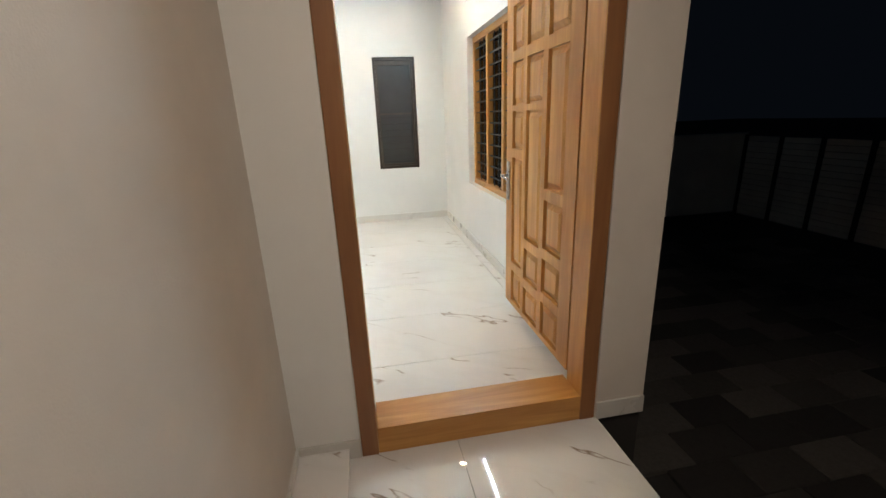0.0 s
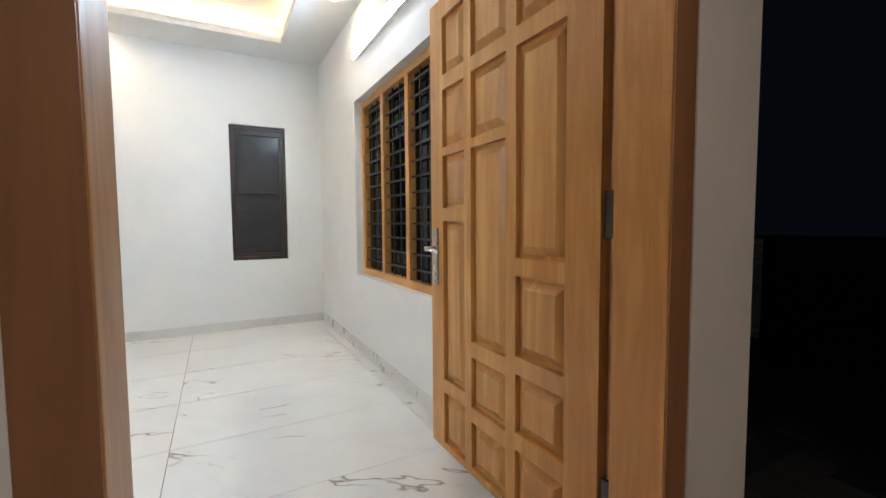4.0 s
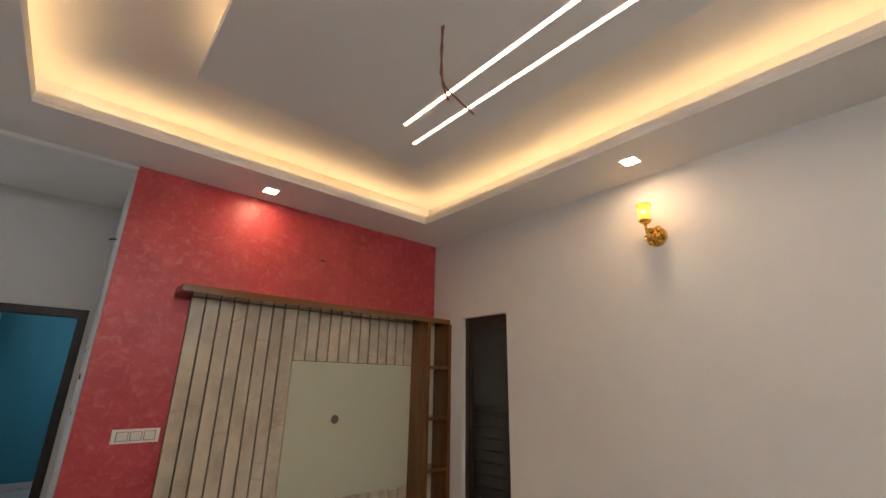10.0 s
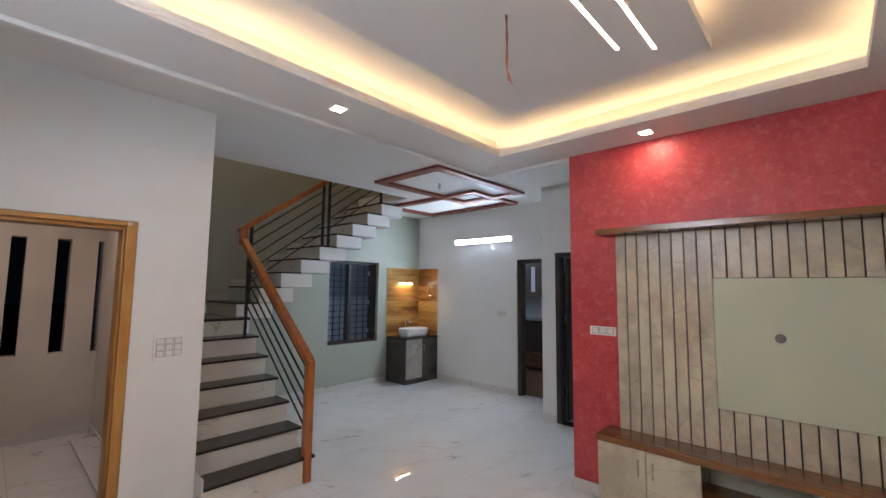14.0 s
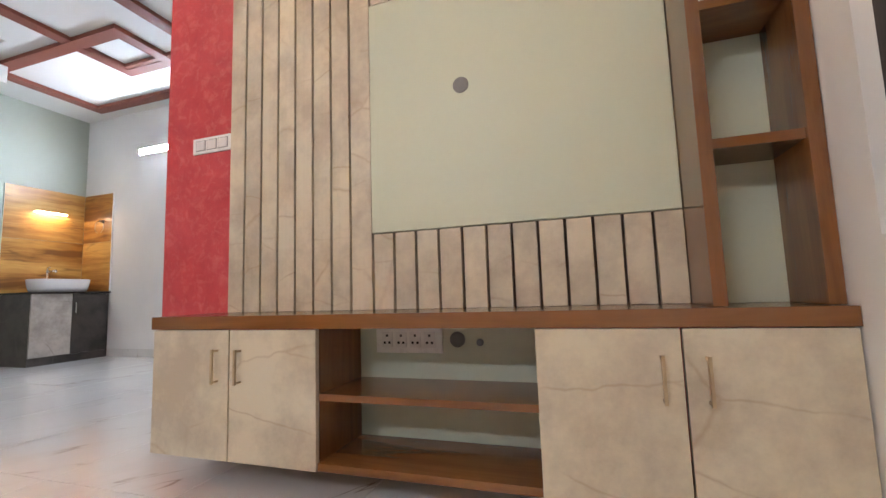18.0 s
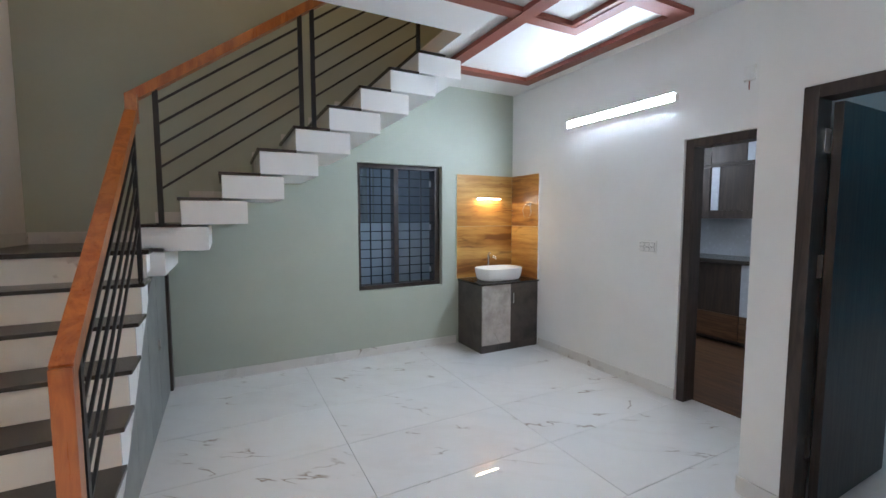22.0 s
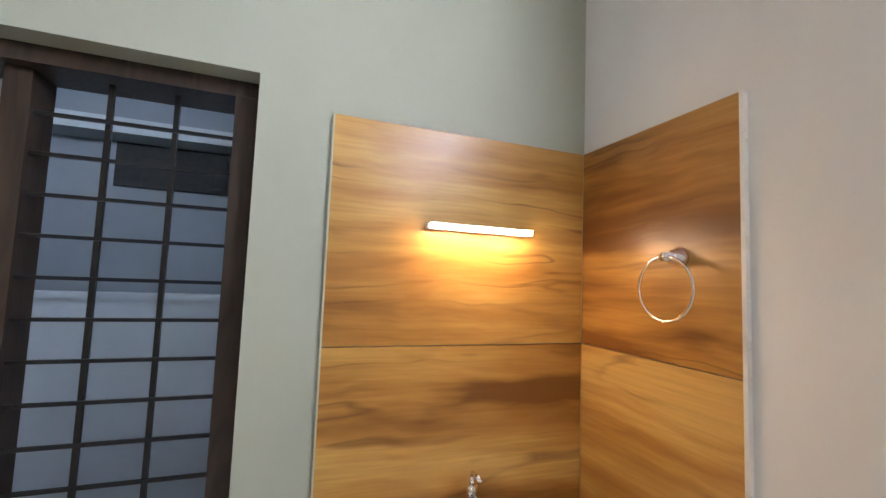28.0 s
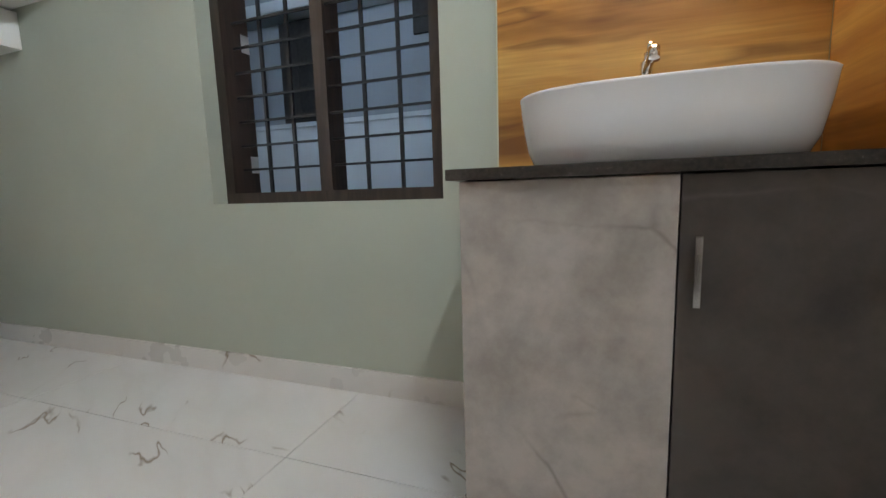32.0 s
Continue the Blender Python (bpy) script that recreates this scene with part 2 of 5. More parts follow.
def figured_wood(name, scale):
    """Honey wood with broad bands, thin dark lines and fine pores along the grain."""
    m, nt, b = material(name)
    v0 = coords(nt, (1, 1, 1), shuffle=True)
    warp = nt.nodes.new("ShaderNodeTexNoise")
    warp.inputs["Scale"].default_value = 3.2
    warp.inputs["Detail"].default_value = 2.0
    nt.links.new(v0, warp.inputs["Vector"])
    bend = nt.nodes.new("ShaderNodeVectorMath")
    bend.operation = "MULTIPLY_ADD"
    bend.inputs[1].default_value = (0.06, 0.06, 0.06)
    nt.links.new(warp.outputs["Color"], bend.inputs[0])
    nt.links.new(v0, bend.inputs[2])
    mp = nt.nodes.new("ShaderNodeMapping")
    mp.inputs["Scale"].default_value = scale
    nt.links.new(bend.outputs[0], mp.inputs[0])
    v = mp.outputs[0]
    band = noise_tex(nt, v, 1.0, 4.0, 0.58, 0.35)
    c0 = ramp(nt, band, [(0.36, (0.21, 0.078, 0.018)), (0.45, (0.43, 0.19, 0.044)), (0.53, (0.55, 0.275, 0.070)), (0.64, (0.70, 0.41, 0.130))])
    rings = node(nt, "ShaderNodeMath")
    rings.operation = "PINGPONG"
    nt.links.new(math_node(nt, "MULTIPLY", noise_tex(nt, v, 0.8, 3.0, 0.5, 0.5), 9.0), rings.inputs[0])
    rings.inputs[1].default_value = 1.0
    thin = ramp(nt, rings.outputs[0], [(0.0, (1, 1, 1)), (0.16, (0, 0, 0))])
    gate = ramp(nt, noise_tex(nt, v0, 2.6, 2.0), [(0.44, (0, 0, 0)), (0.60, (1, 1, 1))])
    f = math_node(nt, "MULTIPLY", math_node(nt, "MULTIPLY", thin.outputs[0], gate.outputs[0]), 0.62)
    c1 = mix(nt, f, c0.outputs[0], (0.14, 0.048, 0.013))
    v3 = coords(nt, tuple(s * 9 if s > 1 else s * 3 for s in scale), shuffle=True)
    pore = noise_tex(nt, v3, 2.0, 3.0, 0.7)
    pf = ramp(nt, pore, [(0.35, (0.2,) * 3), (0.6, (0, 0, 0))])
    c2 = mix(nt, pf.outputs[0], c1, (0.22, 0.085, 0.022))
    nt.links.new(c2, b.inputs["Base Color"])
    b.inputs["Roughness"].default_value = 0.34
    bump(nt, b, pore, 0.12, 0.0006)
    return m


def paver_stone():
    """Concrete pavers, some paler than others."""
    m, nt, b = material("paver_stone")
    oi = nt.nodes.new("ShaderNodeObjectInfo")
    r = ramp(nt, oi.outputs["Random"], [(0.1, (0.032, 0.028, 0.025)), (0.9, (0.11, 0.098, 0.086))])
    n = noise_tex(nt, coords(nt, shuffle=True), 40.0, 4.0, 0.7)
    g = ramp(nt, n, [(0.3, (0.7, 0.7, 0.7)), (0.7, (1.0, 1.0, 1.0))])
    mx = nt.nodes.new("ShaderNodeMix")
    mx.data_type, mx.blend_type = "RGBA", "MULTIPLY"
    mx.inputs[0].default_value = 1.0
    nt.links.new(r.outputs[0], mx.inputs[6])
    nt.links.new(g.outputs[0], mx.inputs[7])
    nt.links.new(mx.outputs[2], b.inputs["Base Color"])
    b.inputs["Roughness"].default_value = 0.85
    bump(nt, b, n, 0.4, 0.003)
    return m


M = {
    "white": paint("white_paint", (0.79, 0.785, 0.765)),
    "ceiling": paint("ceiling_paint", (0.80, 0.79, 0.77), 0.7, 0.03, 0.1),
    "green": paint("sage_paint", (0.435, 0.47, 0.395)),
    "blue": paint("blue_paint", (0.03, 0.30, 0.42)),
    "ext": paint("outside_paint", (0.70, 0.64, 0.58), 0.7, 0.12, 0.5),
    "red": red_stucco(),
    "tile": marble("floor_marble"),
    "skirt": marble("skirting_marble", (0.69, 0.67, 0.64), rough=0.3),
    "riser": marble("riser_marble", (0.78, 0.75, 0.69), rough=0.14),
    "grout": plain("grout", (0.24, 0.21, 0.18), 0.85),
    "granite": plain("brown_granite", (0.032, 0.025, 0.021), 0.24, 0, 0.3, 150.0),
    "teak_v": wood("teak_upright", (0.47, 0.21, 0.050), (0.69, 0.37, 0.112), (9, 9, 0.8), 0.36, 4.0),
    "teak_h": wood("teak_across", (0.47, 0.21, 0.050), (0.69, 0.37, 0.112), (0.8, 9, 9), 0.36, 4.0),
    "teak_y": wood("teak_along", (0.47, 0.21, 0.050), (0.69, 0.37, 0.112), (9, 0.8, 9), 0.36, 4.0),
    "rail": wood("orange_rail_wood", (0.30, 0.075, 0.016), (0.46, 0.135, 0.030), (5, 5, 1.2), 0.3, coat=0.3),
    "walnut": wood("walnut_laminate", (0.150, 0.056, 0.0165), (0.235, 0.094, 0.029), (9, 0.9, 9), 0.19, 5.0, 0.45, 0.28),
    "walnut_v": wood("walnut_laminate_upright", (0.150, 0.056, 0.0165), (0.235, 0.094, 0.029), (9, 9, 0.9), 0.19, 5.0, 0.45, 0.28),
    "splash_x": figured_wood("splash_wood", (0.55, 6.5, 6.5)),
    "splash_y": figured_wood("splash_wood_side", (6.5, 0.55, 6.5)),
    "kitchen_floor": wood("brown_plank_floor", (0.075, 0.034, 0.016), (0.15, 0.075, 0.038), (9, 0.8, 9), 0.35),
    "slat": laminate("beige_slat", (0.625, 0.55, 0.42), (0.455, 0.385, 0.295), (0.32, 0.21, 0.125), 0.3, 1.0, 0.46),
    "slate_light": laminate("grey_stone_door", (0.47, 0.42, 0.38), (0.31, 0.27, 0.24), (0.14, 0.12, 0.10), 0.32, 0.9, 0.6),
    "slate_dark": laminate("dark_stone_door", (0.074, 0.060, 0.052), (0.034, 0.027, 0.024), (0.15, 0.13, 0.12), 0.3, 0.8, 0.3),
    "cream": plain("cream_panel", (0.545, 0.578, 0.445), 0.48, 0, 0.006, 90.0),
    "frame": wood("dark_frame_wood", (0.024, 0.0155, 0.012), (0.050, 0.032, 0.025), (9, 9, 0.8), 0.4),
    "black": plain("black_steel", (0.014, 0.014, 0.015), 0.4, 0.3),
    "maroon": paint("maroon_paint", (0.25, 0.072, 0.050), 0.5, 0.1, 0.3),
    "plastic": plain("white_plastic", (0.80, 0.79, 0.76), 0.3, 0, 0.02),
    "gap_shade": plain("gap_shade", (0.26, 0.25, 0.24), 0.5),
    "rocker": plain("switch_rocker", (0.77, 0.76, 0.735), 0.25, 0, 0.02),
    "chrome": plain("chrome", (0.80, 0.80, 0.80), 0.10, 1.0, 0.03),
    "steel": plain("brushed_steel", (0.48, 0.45, 0.42), 0.3, 1.0),
    "brass": plain("polished_brass", (0.80, 0.52, 0.16), 0.18, 1.0),
    "ceramic": plain("white_ceramic", (0.86, 0.86, 0.86), 0.08, 0, 0.01),
    "dark": plain("dark_gap", (0.012, 0.010, 0.009), 0.7),
    "groove": plain("brown_groove", (0.06, 0.036, 0.022), 0.6),
    "copper": plain("copper_wire", (0.28, 0.10, 0.06), 0.5),
    "glass": glass("window_glass"),
    "dim_glass": glass("tinted_glass", (0.30, 0.28, 0.26)),
    "tube": glow("tube_glow", COOL, TUBE),
    "tube_dining": glow("dining_tube_glow", DAYLIGHT, 425.0),
    "tube_dim": glow("bedroom_tube_glow", COOL, 290.0),
    "tube_face": glow("tube_face_glow", COOL, 4.5),
    "cove": glow("cove_strip_glow", WARM, COVE),
    "halo": glow("halo_strip_glow", WARM, HALO),
    "lines": glow("line_light_glow", SOFT, LINES),
    "spot": glow("downlight_glow", SOFT, SPOT),
    "bulb": glow("bulb_glow", (1.0, 0.66, 0.28), 26.0),
    "vanity": glow("vanity_glow", (1.0, 0.86, 0.64), 46.0),
    "paver": plain("paver_bed", (0.035, 0.032, 0.03), 0.9, 0, 0.3, 6.0),
    "paver_stone": paver_stone(),
    "fence": paint("pale_concrete", (0.56, 0.55, 0.52), 0.8, 0.14, 0.4),
    "pipe": plain("grey_pipe", (0.22, 0.23, 0.22), 0.5, 0.2),
    "brick": plain("dark_brick", (0.10, 0.035, 0.022), 0.75, 0, 0.4, 14.0),
    "panel_grey": laminate("grey_panel", (0.24, 0.25, 0.24), (0.18, 0.19, 0.18), (0.1, 0.1, 0.1), 0.4, 0.8, 0.2),
    "tube_yard": glow("yard_tube_glow", (0.42, 0.66, 1.0), 110.0),
    "porch_glow": glow("porch_light_glow", (1.0, 0.86, 0.76), 84.0),
    "outwall": paint("pale_plaster", (0.55, 0.58, 0.60), 0.8, 0.1, 0.4),
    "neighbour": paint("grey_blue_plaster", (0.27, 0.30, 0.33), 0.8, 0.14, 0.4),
    "outer_teak": wood("weathered_teak", (0.215, 0.088, 0.034), (0.32, 0.148, 0.062), (9, 9, 0.8), 0.42, 3.0),
    "outer_teak_h": wood("weathered_teak_across", (0.215, 0.088, 0.034), (0.32, 0.148, 0.062), (0.8, 9, 9), 0.42, 3.0),
    "hinge_plate": plain("zinc_plate", (0.72, 0.72, 0.72), 0.45, 0.6),
    "hinge": plain("dark_hinge", (0.07, 0.055, 0.05), 0.4, 0.6),
    "frosted": plain("grey_window_glass", (0.050, 0.052, 0.055), 0.18, 0, 0.1, 4.0),
    "street_glow": glow("street_lamp_glow", (1.0, 0.86, 0.68), 0.6),
    "bronze": plain("pale_bronze", (0.50, 0.39, 0.26), 0.35, 1.0),
    "grommet": plain("grey_plastic", (0.16, 0.155, 0.15), 0.4),
    # glow of the unseen light added above the stair
    "stair_fill": glow("stair_fill_glow", (1.0, 0.68, 0.36), 52.0),
    "kitchen_white": plain("kitchen_white", (0.52, 0.57, 0.64), 0.25, 0, 0.04),
}


# ---- builders ----
def box(bm, x0, x1, y0, y1, z0, z1, bevel=0.0):
    vs = [bm.verts.new((x, y, z)) for x in (x0, x1) for y in (y0, y1) for z in (z0, z1)]
    fs = [bm.faces.new([vs[i] for i in q]) for q in
          ((0, 1, 3, 2), (4, 6, 7, 5), (0, 4, 5, 1), (2, 3, 7, 6), (0, 2, 6, 4), (1, 5, 7, 3))]
    if bevel:
        es = list({e for f in fs for e in f.edges})
        bmesh.ops.bevel(bm, geom=es, offset=bevel, segments=2, affect="EDGES", profile=0.7)
    return bm


def cyl(bm, p, q, r0, r1=None, seg=16):
    """A rod from p to q."""
    r1 = r0 if r1 is None else r1
    p, q = Vector(p), Vector(q)
    d = q - p
    m = Matrix.Translation((p + q) / 2) @ d.to_track_quat("Z", "Y").to_matrix().to_4x4()
    bmesh.ops.create_cone(bm, cap_ends=True, segments=seg, radius1=r0, radius2=r1, depth=d.length, matrix=m)
    return bm


def beam(bm, p, q, w, h):
    """A square bar from p to q, w wide level, h the other way."""
    p, q = Vector(p), Vector(q)
    d = (q - p).normalized()
    side = d.cross(Vector((0, 0, 1)))
    side = side.normalized() if side.length > 1e-4 else Vector((1, 0, 0))
    up = side.cross(d)
    ring = [(-1, -1), (1, -1), (1, 1), (-1, 1)]
    a = [bm.verts.new(p + side * s * w / 2 + up * u * h / 2) for s, u in ring]
    b = [bm.verts.new(q + side * s * w / 2 + up * u * h / 2) for s, u in ring]
    bm.faces.new(a[::-1]), bm.faces.new(b)
    for i in range(4):
        bm.faces.new((a[i], a[(i + 1) % 4], b[(i + 1) % 4], b[i]))
    return bm


def lathe(bm, profile, centre, seg=24, axis="z"):
    rings = []
    for r, h in profile:
        ring = []
        for k in range(seg):
            a = 2 * math.pi * k / seg
            if axis == "z":
                co = (centre[0] + r * math.cos(a), centre[1] + r * math.sin(a), centre[2] + h)
            elif axis == "y":
                co = (centre[0] + r * math.cos(a), centre[1] + h, centre[2] + r * math.sin(a))
            else:
                co = (centre[0] + h, centre[1] + r * math.cos(a), centre[2] + r * math.sin(a))
            ring.append(bm.verts.new(co))
        rings.append(ring)
    for r0, r1 in zip(rings, rings[1:]):
        for k in range(seg):
            bm.faces.new((r0[k], r0[(k + 1) % seg], r1[(k + 1) % seg], r1[k]))
    bm.faces.new(rings[0][::-1]), bm.faces.new(rings[-1])
    return bm


def mesh_of(name, bm, mat, smooth=False):
    bmesh.ops.recalc_face_normals(bm, faces=bm.faces)
    me = bpy.data.meshes.new(name)
    bm.to_mesh(me)
    bm.free()
    me.materials.append(mat)
    if smooth:
        for p in me.polygons:
            p.use_smooth = True
    return me


def solo(name, bm, mat, label="", category="", group="", kind="", smooth=False):
    return tagged(new(name, mesh_of(name, bm, mat, smooth)), label, category, group, kind)


def thing(name, at, label, category, group="", kind=""):
    ob = new(name)
    ob.empty_display_size = 0.05
    ob.location = at
    return tagged(ob, label, category, group, kind)


ORIGIN = {}


def origin_of(ob):
    return ORIGIN.get(ob.name, Vector(ob.location))


def part(name, bm, mat, parent, label="", smooth=False):
    """One mesh under a thing or a part; its vertices come in world metres."""
    o = origin_of(parent)
    bmesh.ops.translate(bm, vec=-o, verts=bm.verts)
    ob = new(name, mesh_of(name, bm, mat, smooth))
    ob.parent = parent
    ORIGIN[ob.name] = o
    if label:
        ob["label"] = label
    return ob


def B(*a, **k):
    return box(bmesh.new(), *a, **k)


def wall(name, axis, a0, a1, u0, u1, z0, z1, mat, holes=(), label="", category="wall"):
    """A wall between a0 and a1 across, u0 to u1 along, with openings (u, u, z, z) right through it."""
    us = sorted({u0, u1, *(h[0] for h in holes), *(h[1] for h in holes)})
    zs = sorted({z0, z1, *(h[2] for h in holes), *(h[3] for h in holes)})
    us = [u for u in us if u0 <= u <= u1]
    zs = [z for z in zs if z0 <= z <= z1]

    def solid(i, j):
        if not (0 <= i < len(us) - 1 and 0 <= j < len(zs) - 1):
            return False
        u, z = (us[i] + us[i + 1]) / 2, (zs[j] + zs[j + 1]) / 2
        return not any(h[0] < u < h[1] and h[2] < z < h[3] for h in holes)

    bm = bmesh.new()
    cache = {}

    def vert(a, u, z):
        key = (a, u, z)
        if key not in cache:
            cache[key] = bm.verts.new((a, u, z) if axis == "x" else (u, a, z) if axis == "y" else (u, z, a))
        return cache[key]

    for i in range(len(us) - 1):
        for j in range(len(zs) - 1):
            if not solid(i, j):
                continue
            ua, ub, za, zb = us[i], us[i + 1], zs[j], zs[j + 1]
            for a in (a0, a1):
                bm.faces.new([vert(a, ua, za), vert(a, ub, za), vert(a, ub, zb), vert(a, ua, zb)])
            for di, dj, e in ((-1, 0, ((ua, za), (ua, zb))), (1, 0, ((ub, za), (ub, zb))),
                              (0, -1, ((ua, za), (ub, za))), (0, 1, ((ua, zb), (ub, zb)))):
                if not solid(i + di, j + dj):
                    (p, q), (r, s) = e
                    bm.faces.new([vert(a0, p, q), vert(a1, p, q), vert(a1, r, s), vert(a0, r, s)])
    return solo(name, bm, mat, label, category, kind="structure")


# ---- the plan ----
FAR, RIGHT, TVW, RET = 5.43, 1.815, -2.175, 3.13
BEDW, DINW, GREEN, STEPY = -3.60, -4.38, -1.04, 2.04
LOW, HIGH, TOP = 2.797, 2.95, 5.60
IN_Y, OUT_Y, STW, PORCH = 1.37, 1.20, 0.14, 0.30

# ---- walls ----
wall("wall_north", "y", FAR, FAR + 0.2, TVW, RIGHT + 0.15, 0, 3.1, M["white"],
     [(-1.805, -1.335, 0.712, 2.098), (0.915, 1.45, 0.712, 2.098)], "warm white painted wall with two narrow windows")
wall("wall_east", "x", RIGHT, RIGHT + 0.15, IN_Y, FAR, 0, 3.1, M["white"], [(2.70, 4.13, 0.655, 2.09)],
     "white painted wall with a wide timber window")
wall("wall_tv", "x", TVW - 0.15, TVW, RET, FAR + 0.2, 0, 3.1, M["red"], (), "red stucco feature wall behind the television unit")
wall("wall_return", "y", RET, RET + 0.15, BEDW - 0.12, TVW - 0.15, 0, 3.1, M["white"], (), "white painted return wall beside the bedroom door")
wall("wall_bedroom_door", "x", BEDW - 0.12, BEDW, STEPY, RET, 0, 3.1, M["white"], [(2.228, 3.098, 0, 2.085)],
     "white painted wall with the bedroom doorway")
wall("wall_step", "y", STEPY, STEPY + 0.12, -8.4, BEDW - 0.12, 0, 3.1, M["white"], (), "short white wall between two doorways")
wall("wall_west", "x", DINW - 0.15, DINW, GREEN, STEPY, 0, 3.1, M["white"], [(1.155, 2.02, 0, 2.08)],
     "white painted dining wall with the kitchen doorway")
wall("wall_south", "y", GREEN - 0.2, GREEN, DINW - 0.15, PORCH, 0, TOP, M["green"], [(-3.40, -2.42, 0.705, 2.05)],
     "sage green painted wall rising through the stairwell")
wall("wall_stair", "x", STW, PORCH, GREEN, IN_Y, 0, TOP, M["white"], (), "white wall along the stair flight")
wall("wall_entrance", "y", OUT_Y, IN_Y, PORCH, 1.927, -0.07, 3.1, M["white"], [(0.581, 1.679, -0.07, 2.054)],
     "white painted wall round the entrance door")

# ---- ceilings ----
CX0, CX1, CY0, CY1 = -1.765, 1.37, 2.672, 4.98
LX0, LY0 = -2.20, 2.19


def ceiling_living():
    bm = bmesh.new()
    p = 0.14
    # the dropped border, with a pocket behind its lip
    for x0, x1, y0, y1 in ((LX0, CX0, LY0, FAR), (CX1, RIGHT, LY0, FAR), (CX0, CX1, LY0, CY0), (CX0, CX1, CY1, FAR)):
        box(bm, x0, x1, y0, y1, LOW, LOW + 0.02)
    for x0, x1, y0, y1 in ((CX0 - 0.018, CX0, CY0 - 0.018, CY1 + 0.018), (CX1, CX1 + 0.018, CY0 - 0.018, CY1 + 0.018),
                           (CX0, CX1, CY0 - 0.018, CY0), (CX0, CX1, CY1, CY1 + 0.018)):
        box(bm, x0, x1, y0, y1, LOW + 0.021, LOW + 0.062)
    # a rounded lip along the edge towards the dining space
    box(bm, LX0 - 0.022, LX0 + 0.022, LY0 + 0.022, RET - 0.001, LOW - 0.03, LOW - 0.0005, bevel=0.012)
    box(bm, LX0 - 0.022, RIGHT - 0.001, LY0 - 0.022, LY0 + 0.022, LOW - 0.03, LOW - 0.0005, bevel=0.012)
    # the outer face towards the dining space and the pocket's back
    box(bm, LX0 - 0.02, LX0, LY0 - 0.02, RET, LOW + 0.004, HIGH - 0.002)
    box(bm, LX0, RIGHT, LY0 - 0.02, LY0, LOW + 0.004, HIGH - 0.002)
    for x0, x1, y0, y1 in ((CX0 - p - 0.02, CX0 - p, CY0 - p, CY1 + p), (CX1 + p, CX1 + p + 0.02, CY0 - p, CY1 + p),
                           (CX0 - p, CX1 + p, CY0 - p - 0.02, CY0 - p), (CX0 - p, CX1 + p, CY1 + p, CY1 + p + 0.02)):
        box(bm, x0, x1, y0, y1, LOW + 0.021, 3.0)
    box(bm, LX0 - 0.02, RIGHT + 0.15, LY0 - 0.02, FAR + 0.2, 3.0, 3.1)
    return solo("ceiling_living", bm, M["ceiling"], "white false ceiling with a lit cove recess", "ceiling", kind="structure")


ceiling_living()
wall("ceiling_dining", "z", HIGH, 3.1, DINW - 0.15, RIGHT + 0.15, GREEN, RET, M["ceiling"],
     [(-2.935, STW + 0.05, GREEN - 0.01, 0.205), (LX0 - 0.021, RIGHT + 0.16, LY0 - 0.021, RET + 0.1)], "white ceiling open over the stair", "ceiling")
wall("ceiling_upper", "z", TOP, TOP + 0.1, DINW, PORCH, GREEN, 0.4, M["ceiling"], (), "white ceiling above the stairwell", "ceiling")
wall("wall_upper", "y", 0.205, 0.355, DINW, STW, 3.1, TOP, M["white"], (), "white wall of the stairwell upstairs")
wall("wall_upper_west", "x", DINW - 0.15, DINW, GREEN, 0.355, 3.1, TOP, M["white"], (), "white wall at the stair head")


def raised_panel():
    t = thing("ceiling_panel", (-0.2, 3.81, 3.0), "floating white ceiling panel with a warm halo", "ceiling panel")
    x0, x1, y0, y1, z0, z1 = -1.105, 0.705, 3.21, 4.41, 2.818, 2.878
    part("board", B(x0, x1, y0, y1, z0, z1, bevel=0.003), M["ceiling"], t)
    part("hanger", B(x0 + 0.25, x1 - 0.25, y0 + 0.25, y1 - 0.25, z1, 3.0), M["ceiling"], t)
    for a, b, c, d in ((x0 + 0.06, x1 - 0.06, y0 + 0.05, y0 + 0.062), (x0 + 0.06, x1 - 0.06, y1 - 0.062, y1 - 0.05),
                       (x0 + 0.05, x0 + 0.062, y0 + 0.07, y1 - 0.07), (x1 - 0.062, x1 - 0.05, y0 + 0.07, y1 - 0.07)):
        part("led_strip", B(a, b, c, d, z1 + 0.001, z1 + 0.007), M["halo"], t, "warm lit strip")
    for a, b, c, d in ((-0.785, 0.532, 4.058, 4.074), (-0.897, 0.542, 4.197, 4.213)):
        part("line_light", B(a, b, c, d, z0 - 0.0015, z0 + 0.001), M["lines"], t, "white line light")
    for a, b, c, d in ((0.483, 0.499, 3.42, 4.231), (0.351, 0.367, 3.512, 4.231)):
        part("line_light", B(a, b, c, d, z0 - 0.002, z0 + 0.0005), M["lines"], t, "white line light")


raised_panel()


def cove_strips():
    t = thing("cove_light", (-0.2, 3.85, LOW), "warm strip light hidden behind the cove lip", "cove light")
    z0, z1 = LOW + 0.034, LOW + 0.040
    for a, b, c, d in ((CX0 - 0.075, CX0 - 0.06, CY0, CY1), (CX1 + 0.06, CX1 + 0.075, CY0, CY1),
                       (CX0, CX1, CY0 - 0.075, CY0 - 0.06), (CX0, CX1, CY1 + 0.06, CY1 + 0.075)):
        part("led_strip", B(a, b, c, d, z0, z1), M["cove"], t)


cove_strips()


